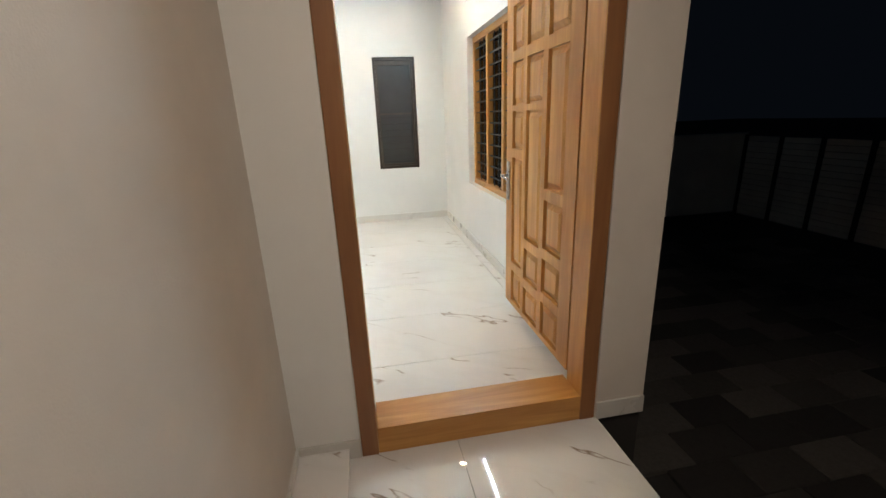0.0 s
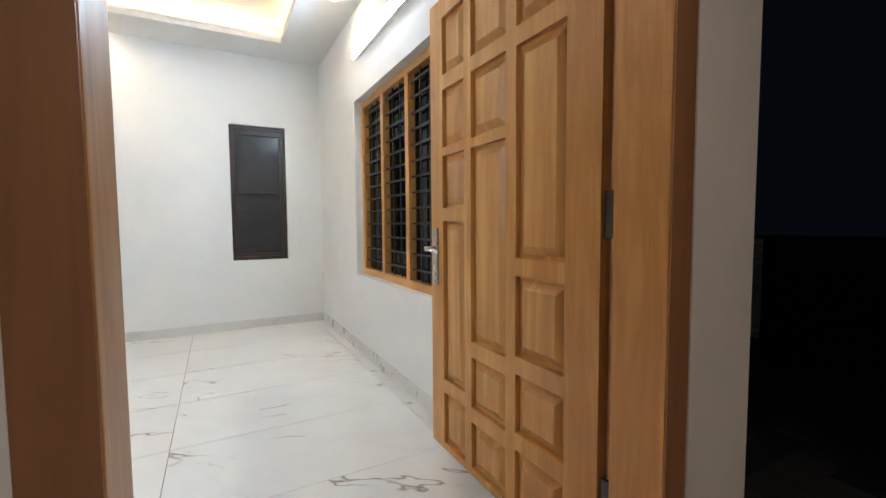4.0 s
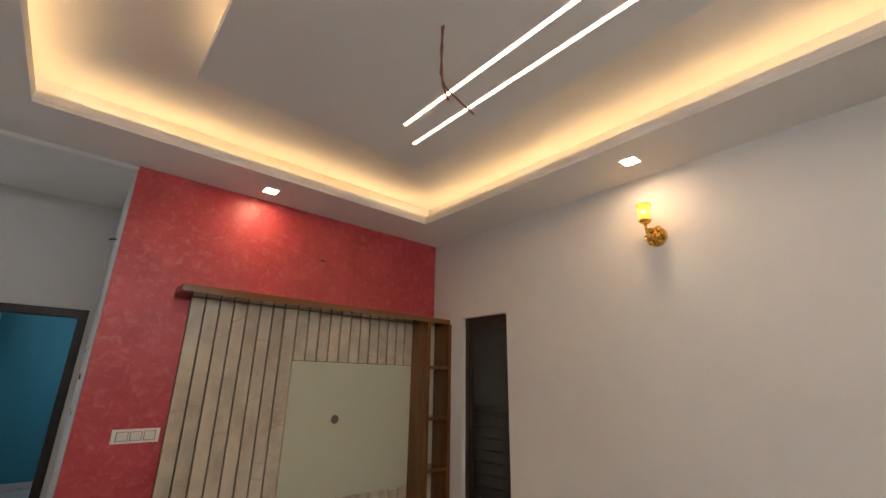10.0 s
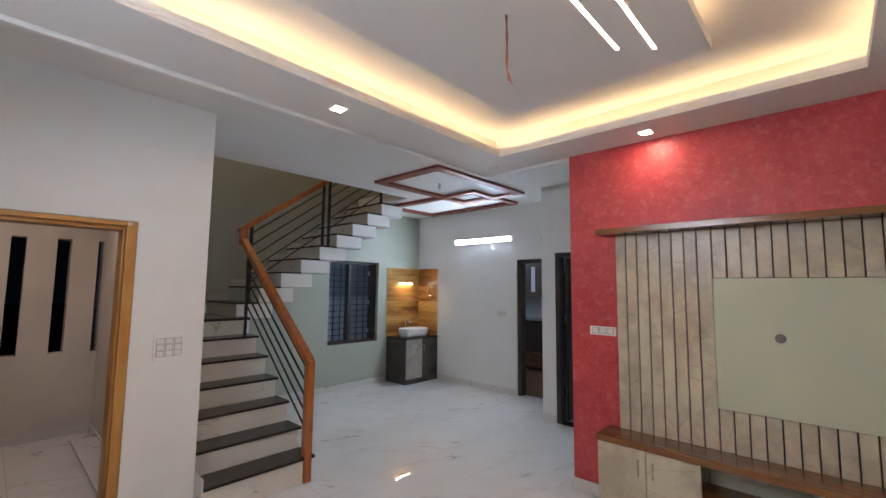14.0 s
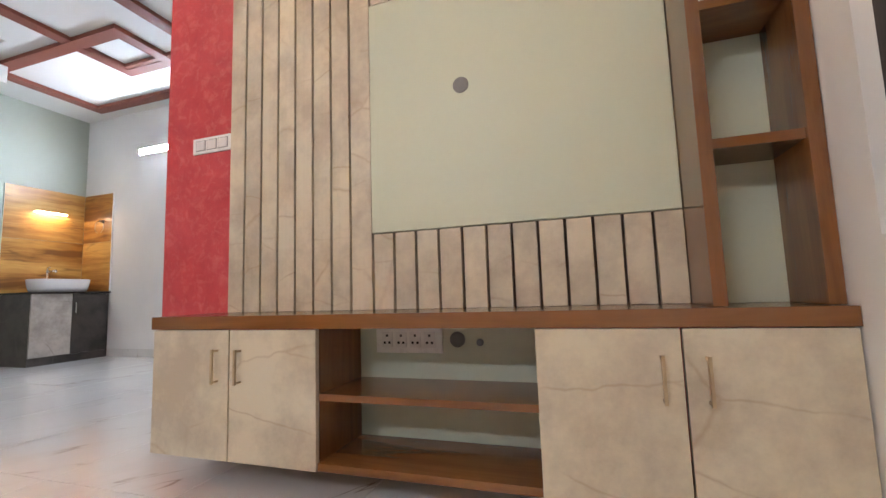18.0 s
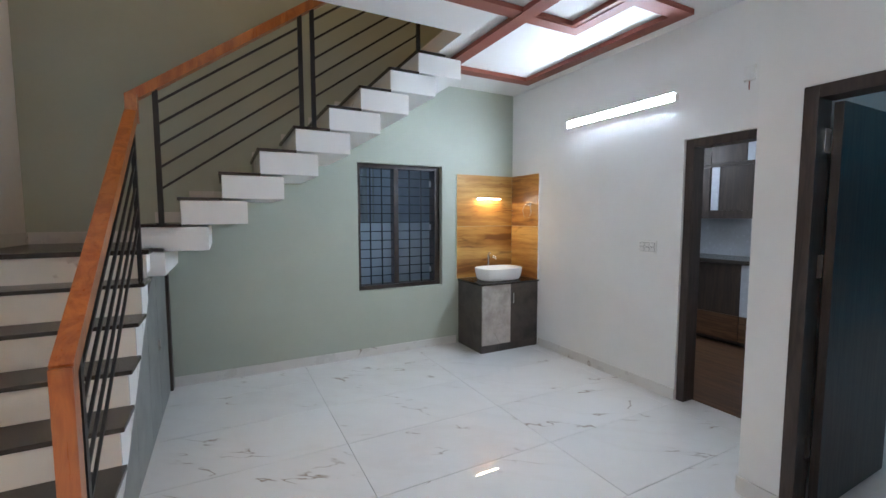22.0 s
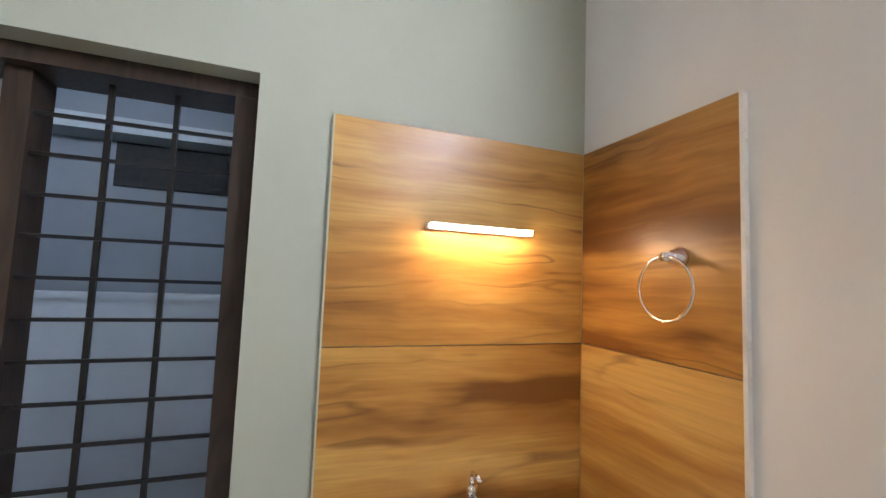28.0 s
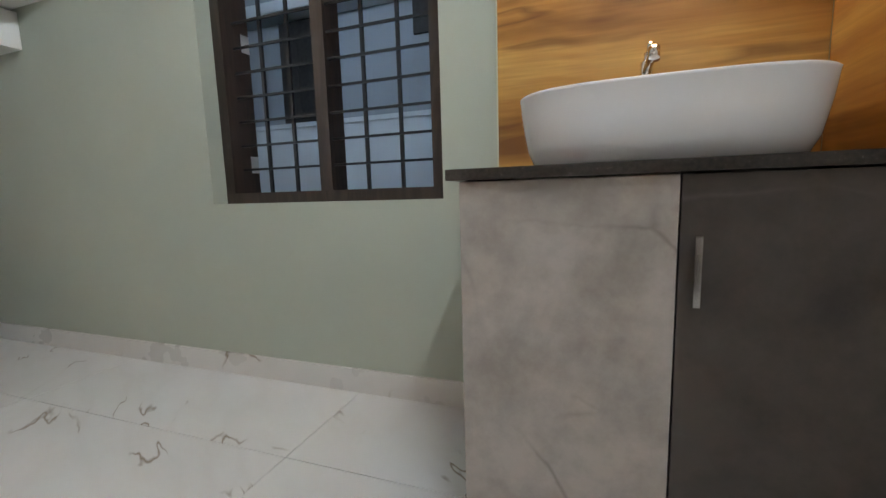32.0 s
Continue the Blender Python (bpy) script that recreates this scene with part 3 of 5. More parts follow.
def downlight(x, y, z):
    t = thing("downlight", (x, y, z), "square white recessed downlight, lit", "downlight", "downlights in the living ceiling")
    s = 0.046
    bm = bmesh.new()
    for a, b, c, d in ((-s, s, -s, -s + 0.008), (-s, s, s - 0.008, s), (-s, -s + 0.008, -s + 0.008, s - 0.008), (s - 0.008, s, -s + 0.008, s - 0.008)):
        box(bm, x + a, x + b, y + c, y + d, z - 0.008, z + 0.002)
    part("rim", bm, M["plastic"], t)
    part("diffuser", B(x - s + 0.008, x + s - 0.008, y - s + 0.008, y + s - 0.008, z - 0.006, z - 0.001), M["spot"], t, "glowing diffuser")


for dx, dy in ((-0.231, 2.473), (-1.973, 3.833), (-0.19, 5.175), (1.60, 3.92)):
    downlight(dx, dy, LOW)

# blank round cover plates in the border
for cx, cy in ((-1.97, 5.23), (-2.02, 2.42)):
    solo("ceiling_cover", lathe(bmesh.new(), [(0.05, 0.0), (0.05, -0.006), (0.044, -0.009)], (cx, cy, LOW)), M["ceiling"],
         "round white blanking plate on the ceiling", "cover plate")


def ceiling_frame():
    """Two overlapping maroon rectangles with a small square between them."""
    t = thing("ceiling_frame", (-3.0, 0.6, HIGH), "maroon painted ceiling moulding of interlocking rectangles", "ceiling moulding")
    z0 = HIGH - 0.035

    def rect(x0, x1, y0, y1, w, dz, name):
        bm = bmesh.new()
        for a, b, c, d in ((x0, x1, y0, y0 + w), (x0, x1, y1 - w, y1), (x0, x0 + w, y0 + w, y1 - w), (x1 - w, x1, y0 + w, y1 - w)):
            box(bm, a, b, c, d, z0 - dz, HIGH - 0.001)
        part(name, bm, M["maroon"], t)

    rect(-3.67, -1.935, 0.665, 1.755, 0.115, 0.0, "large_rectangle")
    rect(-4.19, -3.10, -0.525, 1.31, 0.115, 0.003, "narrow_rectangle")
    rect(-3.70, -3.095, 0.665, 1.315, 0.10, 0.006, "small_square")


ceiling_frame()

# ---- ground, porch and yard ----
solo("ground", B(-60, 60, -60, 60, -0.72, -0.602), M["paver"], "dark paved yard at night", "ground", kind="structure")
solo("floor_slab", B(-8.6, PORCH, GREEN - 0.2, FAR + 0.2, -0.6, -0.012), M["grout"], "floor screed under the tiles", "floor", kind="structure")
solo("porch_slab", B(PORCH, 1.69, -1.8, OUT_Y, -0.6, -0.067), M["grout"], "raised porch slab", "porch", kind="structure")
solo("entrance_plinth", B(PORCH, 1.927, OUT_Y + 0.001, OUT_Y + 0.07, -0.6, -0.071), M["paver"], "dark plinth under the entrance wall", "plinth", kind="structure")
solo("floor_slab_living", B(PORCH, RIGHT + 0.15, OUT_Y + 0.072, FAR + 0.2, -0.6, -0.012), M["grout"], "floor screed under the tiles", "floor", kind="structure")
wall("porch_wall_back", "y", -1.8, -1.6, PORCH, 1.95, -0.6, 2.615, M["ext"],
     [(1.352, 1.475, 0.855, 2.14), (0.978, 1.10, 0.855, 2.14), (0.608, 0.732, 0.855, 2.14), (0.315, 0.37, 0.855, 2.14)],
     "beige porch wall with tall narrow slots")
solo("porch_wall_side", B(PORCH - 0.003, PORCH + 0.012, -1.6, OUT_Y, 0.03, 2.9), M["ext"], "beige plastered porch wall", "wall", kind="structure")
solo("porch_ceiling", B(PORCH, 1.927, -1.8, OUT_Y, 2.62, 2.72), M["ext"], "beige porch ceiling", "ceiling", kind="structure")
solo("porch_front_wall", B(1.680, 1.927, OUT_Y - 0.012, OUT_Y - 0.001, -0.055, 2.9), M["ext"], "beige wall strip beside the entrance", "wall", kind="structure")
solo("porch_beam", B(1.70, 1.927, -1.8, OUT_Y - 0.013, 2.05, 2.62), M["ext"], "plastered porch edge beam", "beam", kind="structure")
solo("sunshade", B(1.967, 2.95, -3.0, 5.0, 2.12, 2.22), M["ext"], "plastered roof overhang beside the porch", "sunshade", kind="structure")
solo("roof_slab", B(-8.6, 1.97, GREEN - 0.2, FAR + 0.25, TOP + 0.12, TOP + 0.25), M["ext"], "concrete roof slab", "roof", kind="structure")

# ---- entrance door ----
def entrance_door():
    t = thing("door_1", (1.15, 1.285, 0), "open honey teak entrance door in its timber frame", "door", kind="structure")
    y0, y1 = OUT_Y - 0.006, IN_Y + 0.006
    part("jamb", B(0.583, 0.656, y0, y1 - 0.0405, -0.055, 2.050, bevel=0.004), M["teak_v"], t)
    part("jamb", B(0.583, 0.643, y1 - 0.040, y1, -0.055, 2.050, bevel=0.003), M["teak_v"], t)
    part("jamb", B(1.602, 1.677, y0, y1 - 0.0405, -0.055, 2.050, bevel=0.004), M["teak_v"], t)
    part("jamb", B(1.643, 1.677, y1 - 0.040, y1, -0.055, 2.050, bevel=0.003), M["teak_v"], t)
    part("head", B(0.6565, 1.6015, y0, y1 - 0.0405, 1.996, 2.050, bevel=0.004), M["teak_h"], t)
    part("head", B(0.6435, 1.6425, y1 - 0.040, y1, 2.020, 2.050, bevel=0.003), M["teak_h"], t)
    part("threshold", B(0.6565, 1.6015, y0, y1, -0.055, 0.075, bevel=0.004), M["teak_h"], t)
    for z in (0.35, 1.1, 1.85):
        part("hinge", B(1.634, 1.6425, y1 - 0.034, y1 + 0.012, z - 0.06, z + 0.06), M["hinge"], t, "dark steel hinge")
    for a, b in ((0.585, 0.654), (1.604, 1.675)):
        part("outer_facing", B(a, b, y0 - 0.005, y0 - 0.0005, -0.054, 1.995, bevel=0.001), M["outer_teak"], t, "brown weathered outer face")
    part("outer_facing", B(0.585, 1.675, y0 - 0.005, y0 - 0.0005, 1.9955, 2.048, bevel=0.001), M["outer_teak_h"], t, "brown weathered outer face")
    part("keeper", B(0.615, 0.640, y1 - 0.001, y1 + 0.006, 2.025, 2.043), M["steel"], t, "small steel bolt keeper")
    # the leaf stands open at a right angle
    xf, xb, ya, yb = 1.625, 1.661, 1.392, 2.340
    x_in = xf + 0.020
    cols = {"free": (2.058, 2.232), "mid": (1.790, 2.008), "hinge": (1.515, 1.735)}
    rows = {"free": ((1.70, 1.935), (1.40, 1.64), (1.145, 1.365), (0.40, 1.09), (0.115, 0.34)),
            "mid": ((1.70, 1.93), (1.40, 1.645), (0.62, 1.365), (0.36, 0.56), (0.115, 0.30)),
            "hinge": ((1.70, 1.93), (0.966, 1.64), (0.64, 0.907), (0.38, 0.58), (0.115, 0.32))}
    holes = [(*cols[c], *r) for c in cols for r in rows[c]]
    front = wall("leaf", "x", xf, x_in, ya, yb, 0.085, 2.015, M["teak_v"], holes, "", "")
    del front["kind"]
    front.parent = t
    front.matrix_parent_inverse = Matrix.Translation(-Vector(t.location))
    ORIGIN[front.name] = Vector((0, 0, 0))
    part("leaf_back", B(x_in, xb, ya, yb, 0.085, 2.015), M["teak_v"], t)
    for (p, q, a, b) in holes:
        bm = bmesh.new()
        g, s = 0.012, 0.040
        lo = [bm.verts.new((x_in + 0.001, y, z)) for y, z in ((p + g, a + g), (q - g, a + g), (q - g, b - g), (p + g, b - g))]
        hi = [bm.verts.new((xf + 0.002, y, z)) for y, z in ((p + s, a + s), (q - s, a + s), (q - s, b - s), (p + s, b - s))]
        bm.faces.new(hi), bm.faces.new(lo[::-1])
        for i in range(4):
            bm.faces.new((lo[i], lo[(i + 1) % 4], hi[(i + 1) % 4], hi[i]))
        part("raised_panel", bm, M["teak_v"], t)
    # lever handle on a long plate at the free edge
    hy, hz = 2.295, 0.94
    part("handle_plate", B(xf - 0.008, xf - 0.0005, hy - 0.022, hy + 0.022, hz - 0.13, hz + 0.12, bevel=0.003), M["steel"], t, "steel lock plate")
    bm = cyl(bmesh.new(), (xf - 0.008, hy, hz + 0.03), (xf - 0.055, hy, hz + 0.03), 0.010)
    cyl(bm, (xf - 0.05, hy + 0.005, hz + 0.03), (xf - 0.05, hy - 0.115, hz + 0.022), 0.009, 0.007)
    part("lever", bm, M["chrome"], t, "chrome lever handle", smooth=True)
    part("cylinder", cyl(bmesh.new(), (xf - 0.012, hy, hz - 0.055), (xf - 0.006, hy, hz - 0.055), 0.012), M["chrome"], t, "key cylinder")


entrance_door()


# ---- windows ----
def narrow_window(n, x0, x1, z0, z1):
    t = thing("window_%d" % n, ((x0 + x1) / 2, FAR + 0.07, z0), "narrow dark-framed window, night behind the glass", "window", kind="structure")
    w, ya, yb = 0.035, FAR + 0.035, FAR + 0.095
    part("window_frame", B(x0, x0 + w, ya, yb, z0, z1), M["frame"], t)
    part("window_frame", B(x1 - w, x1, ya, yb, z0, z1), M["frame"], t)
    part("window_frame", B(x0 + w, x1 - w, ya, yb, z0, z0 + w), M["frame"], t)
    part("window_frame", B(x0 + w, x1 - w, ya, yb, z1 - w, z1), M["frame"], t)
    i0, i1, k0, k1 = x0 + w + 0.002, x1 - w - 0.002, z0 + w + 0.002, z1 - w - 0.002
    for a, b, c, d in ((i0, i0 + 0.022, k0, k1), (i1 - 0.022, i1, k0, k1), (i0 + 0.022, i1 - 0.022, k0, k0 + 0.03), (i0 + 0.022, i1 - 0.022, k1 - 0.055, k1)):
        part("sash", B(a, b, ya + 0.014, yb - 0.006, c, d), M["frame"], t)
    part("pane", B(i0 + 0.02, i1 - 0.02, ya + 0.03, ya + 0.035, k0 + 0.03, k1 - 0.05), M["frosted"], t)
    zm = z0 + (z1 - z0) * 0.5
    for k in range(8):
        z = z0 + 0.09 + k * (zm - z0 - 0.09) / 7.5
        part("louvre", B(i0 + 0.022, i1 - 0.022, ya + 0.022, ya + 0.0295, z, z + 0.010), M["black"], t)
    part("louvre_rail", B(i0 + 0.022, i1 - 0.022, ya + 0.018, ya + 0.0295, zm, zm + 0.022), M["frame"], t)


narrow_window(1, -1.805, -1.335, 0.712, 2.098)
narrow_window(2, 0.915, 1.45, 0.712, 2.098)


def timber_window():
    y0, y1, z0, z1 = 2.70, 4.13, 0.655, 2.09
    xa, xb = RIGHT + 0.06, RIGHT + 0.13
    t = thing("window_3", (xa, 3.43, z0), "wide teak-framed window with three lights and a black grille", "window", kind="structure")
    w = 0.055
    part("window_frame", B(xa, xb, y0, y1, z0, z0 + w, bevel=0.003), M["teak_y"], t)
    part("window_frame", B(xa, xb, y0, y1, z1 - w, z1, bevel=0.003), M["teak_y"], t)
    n = 3
    step = (y1 - y0 - w) / n
    for k in range(n + 1):
        y = y0 + k * step
        part("mullion", B(xa + 0.001, xb - 0.001, y, y + w, z0 + w, z1 - w, bevel=0.003), M["teak_v"], t)
    for k in range(n):
        a, b = y0 + k * step + w, y0 + (k + 1) * step
        p = part("pane", B(xb - 0.02, xb - 0.015, a, b, z0 + w, z1 - w), M["dim_glass"], t)
        for j in range(13):
            z = z0 + 0.12 + j * 0.1
            part("grille_bar", B(xa + 0.02, xa + 0.032, a, b, z, z + 0.012), M["black"], t)
        for j in (1, 2):
            y = a + (b - a) * j / 3
            part("grille_bar", B(xa + 0.022, xa + 0.030, y - 0.006, y + 0.006, z0 + w, z1 - w), M["black"], t)


timber_window()


def grille_window():
    x0, x1, z0, z1 = -3.40, -2.42, 0.705, 2.05
    ya, yb = GREEN - 0.215, GREEN - 0.07
    t = thing("window_4", ((x0 + x1) / 2, ya, z0), "dark brown window with its leaves folded back outside, behind a black square grille", "window", kind="structure")
    w = 0.042
    part("window_frame", B(x0, x1, ya, yb, z0, z0 + w), M["frame"], t)
    part("window_frame", B(x0, x1, ya, yb, z1 - w, z1), M["frame"], t)
    for a, b, e in ((x0, x0 + 0.06, yb), (-2.910, -2.857, yb - 0.038), (x1 - 0.045, x1, yb)):
        part("mullion", B(a, b, ya + 0.001, e - 0.001, z0 + w, z1 - w), M["frame"], t)
    k0, k1 = z0 + w, z1 - w
    yg = GREEN - 0.14
    for a, b in ((x0 + 0.06, -2.910), (-2.857, x1 - 0.045)):
        for j in range(1, 3):
            x = a + (b - a) * j / 3
            part("grille_bar", B(x - 0.006, x + 0.006, yg - 0.006, yg + 0.006, k0, k1), M["black"], t)
        for j in range(1, 13):
            z = k0 + (k1 - k0) * j / 13
            part("grille_bar", B(a, b, yg + 0.0062, yg + 0.0145, z - 0.0045, z + 0.0045), M["black"], t)
    # both leaves are folded right back against the outer wall
    for a, b in ((x1, x1 + 0.40), (x0 - 0.40, x0)):
        e = ya - 0.012
        leaf = part("leaf", B(a, b, e - 0.034, e, k0, k0 + 0.05), M["frame"], t, "window leaf folded back outside")
        for p, q, c, d in ((a, b, k1 - 0.05, k1), (a, a + 0.05, k0 + 0.0505, k1 - 0.0505), (b - 0.05, b, k0 + 0.0505, k1 - 0.0505)):
            part("sash", B(p, q, e - 0.034, e, c, d), M["frame"], leaf)
        pane = part("pane", B(a + 0.05, b - 0.05, e - 0.020, e - 0.015, k0 + 0.05, k1 - 0.05), M["glass"], leaf)
        pane.visible_shadow = False
    for z in (0.868, 1.364, 1.865):
        part("hinge", B(x1 - 0.0495, x1 - 0.0455, ya + 0.004, ya + 0.044, z - 0.035, z + 0.035), M["hinge_plate"], t, "small steel hinge")
        part("hinge", B(x0 + 0.0605, x0 + 0.0645, ya + 0.004, ya + 0.044, z - 0.035, z + 0.035), M["hinge_plate"], t, "small steel hinge")


grille_window()


# ---- inner doorways ----
def bedroom_door():
    y0, y1, z1 = 2.230, 3.096, 2.083
    xa, xb = BEDW - 0.125, BEDW + 0.006
    t = thing("door_2", (BEDW - 0.06, 2.66, 0), "dark brown bedroom door standing open in its frame", "door", kind="structure")
    w = 0.058
    part("jamb", B(xa, xb, y0, y0 + w, 0, z1, bevel=0.003), M["frame"], t)
    part("jamb", B(xa, xb, y1 - w, y1, 0, z1, bevel=0.003), M["frame"], t)
    part("head", B(xa, xb, y0 + w, y1 - w, z1 - w, z1, bevel=0.003), M["frame"], t)
    part("threshold", B(xa, xb, y0 + w, y1 - w, 0.0, 0.014), M["granite"], t)
    for z in (0.35, 1.25, 1.84):
        part("hinge", B(xa - 0.004, xa + 0.055, y0 + w - 0.001, y0 + w + 0.004, z - 0.055, z + 0.055), M["chrome"], t, "bright steel hinge")
    leaf = part("leaf", B(-4.545, -3.735, 2.292, 2.330, 0.02, 2.02, bevel=0.003), M["frame"], t, "flush dark brown door leaf")
    part("handle_plate", B(-4.515, -4.475, 2.330, 2.337, 0.92, 1.16, bevel=0.003), M["brass"], leaf, "antique brass lock plate")
    bm = cyl(bmesh.new(), (-4.495, 2.337, 1.07), (-4.495, 2.385, 1.07), 0.009)
    cyl(bm, (-4.50, 2.38, 1.07), (-4.39, 2.38, 1.065), 0.009, 0.007)
    part("lever", bm, M["brass"], leaf, "antique brass lever", smooth=True)


bedroom_door()


def kitchen_door():
    y0, y1, z1 = 1.158, 2.018, 2.078
    xa, xb = DINW - 0.156, DINW - 0.02
    t = thing("door_3", (DINW - 0.08, 1.59, 0), "dark brown door frame of the open kitchen doorway", "door frame", kind="structure")
    w = 0.062
    part("jamb", B(xa, xb, y0, y0 + w, 0, z1, bevel=0.003), M["frame"], t)
    part("jamb", B(xa, xb, y1 - w, y1, 0, z1, bevel=0.003), M["frame"], t)
    part("head", B(xa, xb, y0 + w, y1 - w, z1 - w, z1, bevel=0.003), M["frame"], t)
    leaf = part("leaf", B(-5.31, -4.535, 1.918, 1.954, 0.02, 2.01, bevel=0.003), M["frame"], t, "dark brown door leaf folded back into the kitchen")
    for z in (0.35, 1.1, 1.5, 1.84):
        part("hinge", B(xa, xa + 0.05, y1 - w - 0.005, y1 - w + 0.001, z - 0.045, z + 0.045), M["chrome"], t, "bright steel hinge")


kitchen_door()


# ---- television unit ----
def tv_unit():
    t = thing("tv_unit", (TVW, 4.43, 0.12), "wall-hung walnut and stone-look television unit with fluted back panel", "tv unit")
    xb, xf = TVW + 0.001, -1.915
    y0, y1, m0, m1 = 3.45, 5.425, 4.112, 4.762
    part("bench_top", B(xb, -1.893, 3.44, 5.428, 0.532, 0.575, bevel=0.002), M["walnut"], t, "walnut bench top")
    part("side", B(xb, xf, y0, y0 + 0.02, 0.12, 0.532), M["walnut_v"], t)
    part("side", B(xb, xf, m0 - 0.02, m0, 0.12, 0.532), M["walnut_v"], t)
    part("side", B(xb, xf, m1, m1 + 0.02, 0.12, 0.532), M["walnut_v"], t)
    part("side", B(xb, xf, y1 - 0.02, y1, 0.12, 0.532), M["walnut_v"], t)
    part("bottom", B(xb, xf - 0.001, y0 + 0.02, m0 - 0.02, 0.12, 0.138), M["walnut"], t)
    part("bottom", B(xb, xf + 0.012, m0, m1, 0.118, 0.140), M["walnut"], t)
    part("bottom", B(xb, xf - 0.001, m1 + 0.02, y1 - 0.02, 0.12, 0.138), M["walnut"], t)
    part("shelf", B(xb, xf + 0.005, m0, m1, 0.318, 0.338), M["walnut"], t)
    part("back_board", B(xb, xb + 0.006, m0, m1, 0.14, 0.531), M["cream"], t, "cream back board")
    for a, b, hs in ((y0, 3.781, 1), (3.784, m0, -1), (m1, 5.093, 1), (5.096, y1, -1)):
        d = part("door", B(xf + 0.001, -1.896, a + 0.001, b - 0.001, 0.118, 0.529, bevel=0.0015), M["slat"], t, "marble-look laminate door")
        hy = (b - 0.045) if hs > 0 else (a + 0.045)
        bm = beam(bmesh.new(), (-1.872, hy, 0.36), (-1.872, hy, 0.47), 0.007, 0.008)
        beam(bm, (-1.8965, hy, 0.366), (-1.872, hy, 0.366), 0.006, 0.006)
        beam(bm, (-1.8965, hy, 0.464), (-1.872, hy, 0.464), 0.006, 0.006)
        part("handle", bm, M["bronze"], d, "slim pale bronze bar handle")
    # fluted panel
    part("backing", B(xb, xb + 0.012, 3.529, 5.172, 0.5755, 2.058), M["groove"], t, "dark brown board behind the slats")
    sx = xb + 0.034
    pw, gap = 0.0811, 0.0095
    for k in range(8):
        a = 3.529 + k * pw
        part("slat", B(xb + 0.012, sx, a, a + pw - (gap if k < 7 else 0.0005), 0.576, 2.058, bevel=0.001), M["slat"], t)
    n = 12
    pw2 = (5.182 - 4.187) / n
    for k in range(n):
        a = 4.187 + k * pw2
        part("slat", B(xb + 0.012, sx, a, a + pw2 - gap, 0.576, 0.844, bevel=0.001), M["slat"], t)
        part("slat", B(xb + 0.012, sx, a, a + pw2 - gap, 1.722, 2.058, bevel=0.001), M["slat"], t)
    part("tv_board", B(xb + 0.012, sx + 0.002, 4.180, 5.172, 0.848, 1.718, bevel=0.002), M["cream"], t, "pale cream board for the television")
    part("cable_hole", lathe(bmesh.new(), [(0.028, 0.0), (0.028, 0.004), (0.021, 0.006)], (sx + 0.002, 4.53, 1.339), axis="x"), M["grommet"], t, "round grey cable grommet")
    # canopy and display column
    part("canopy", B(xb, -1.955, 3.44, 5.428, 2.06, 2.10, bevel=0.002), M["walnut"], t, "walnut canopy shelf")
    part("column_side", B(xb, -1.935, 5.174, 5.205, 0.576, 2.059), M["walnut_v"], t)
    part("column_side", B(xb, -1.935, 5.395, 5.427, 0.576, 2.059), M["walnut_v"], t)
    part("column_back", B(xb, -2.12, 5.205, 5.395, 0.576, 2.059), M["cream"], t)
    for z in (0.955, 1.315, 1.695):
        part("shelf", B(-2.1195, -1.945, 5.206, 5.394, z, z + 0.025), M["walnut"], t)


tv_unit()


def switch_plate(name, axis, wall_at, out, u0, u1, z0, z1, cols, rows, label, sockets=False, mat="plastic"):
    """A modular plate on a wall; out is the way it faces."""
    um, zm = (u0 + u1) / 2, (z0 + z1) / 2
    at = (wall_at, um, zm) if axis == "x" else (um, wall_at, zm)
    t = thing(name, at, label, "socket" if sockets else "switch")

    def slab(a, b, c, d, d0, d1, bev=0.0):
        p, q = sorted((wall_at + out * d0, wall_at + out * d1))
        return B(p, q, a, b, c, d, bevel=bev) if axis == "x" else B(a, b, p, q, c, d, bevel=bev)

    part("plate", slab(u0, u1, z0, z1, 0.0005, 0.010, 0.002), M[mat], t)
    mu, mz = (u1 - u0) * 0.07, (z1 - z0) * 0.14
    cw, ch = (u1 - u0 - 2 * mu) / cols, (z1 - z0 - 2 * mz) / rows
    for i in range(cols):
        for j in range(rows):
            a, c = u0 + mu + i * cw, z0 + mz + j * ch
            if not sockets:
                # a raised grey pad puts the shaded groove round each rocker into colour
                part("rocker_shade", slab(a + 0.05 * cw, a + 0.95 * cw, c + 0.04 * ch, c + 0.96 * ch, 0.0101, 0.0108), M["gap_shade"], t)
            r = part("socket" if sockets else "rocker", slab(a + 0.12 * cw, a + 0.88 * cw, c + 0.1 * ch, c + 0.9 * ch, 0.010, 0.0135, 0.001), M["rocker"], t)
            if sockets:
                for pu, pz in ((0.5, 0.72), (0.33, 0.35), (0.67, 0.35)):
                    x, z = a + pu * cw, c + pz * ch
                    part("pin_hole", slab(x - 0.004, x + 0.004, z - 0.004, z + 0.004, 0.0135, 0.0142), M["dark"], r)
    return t


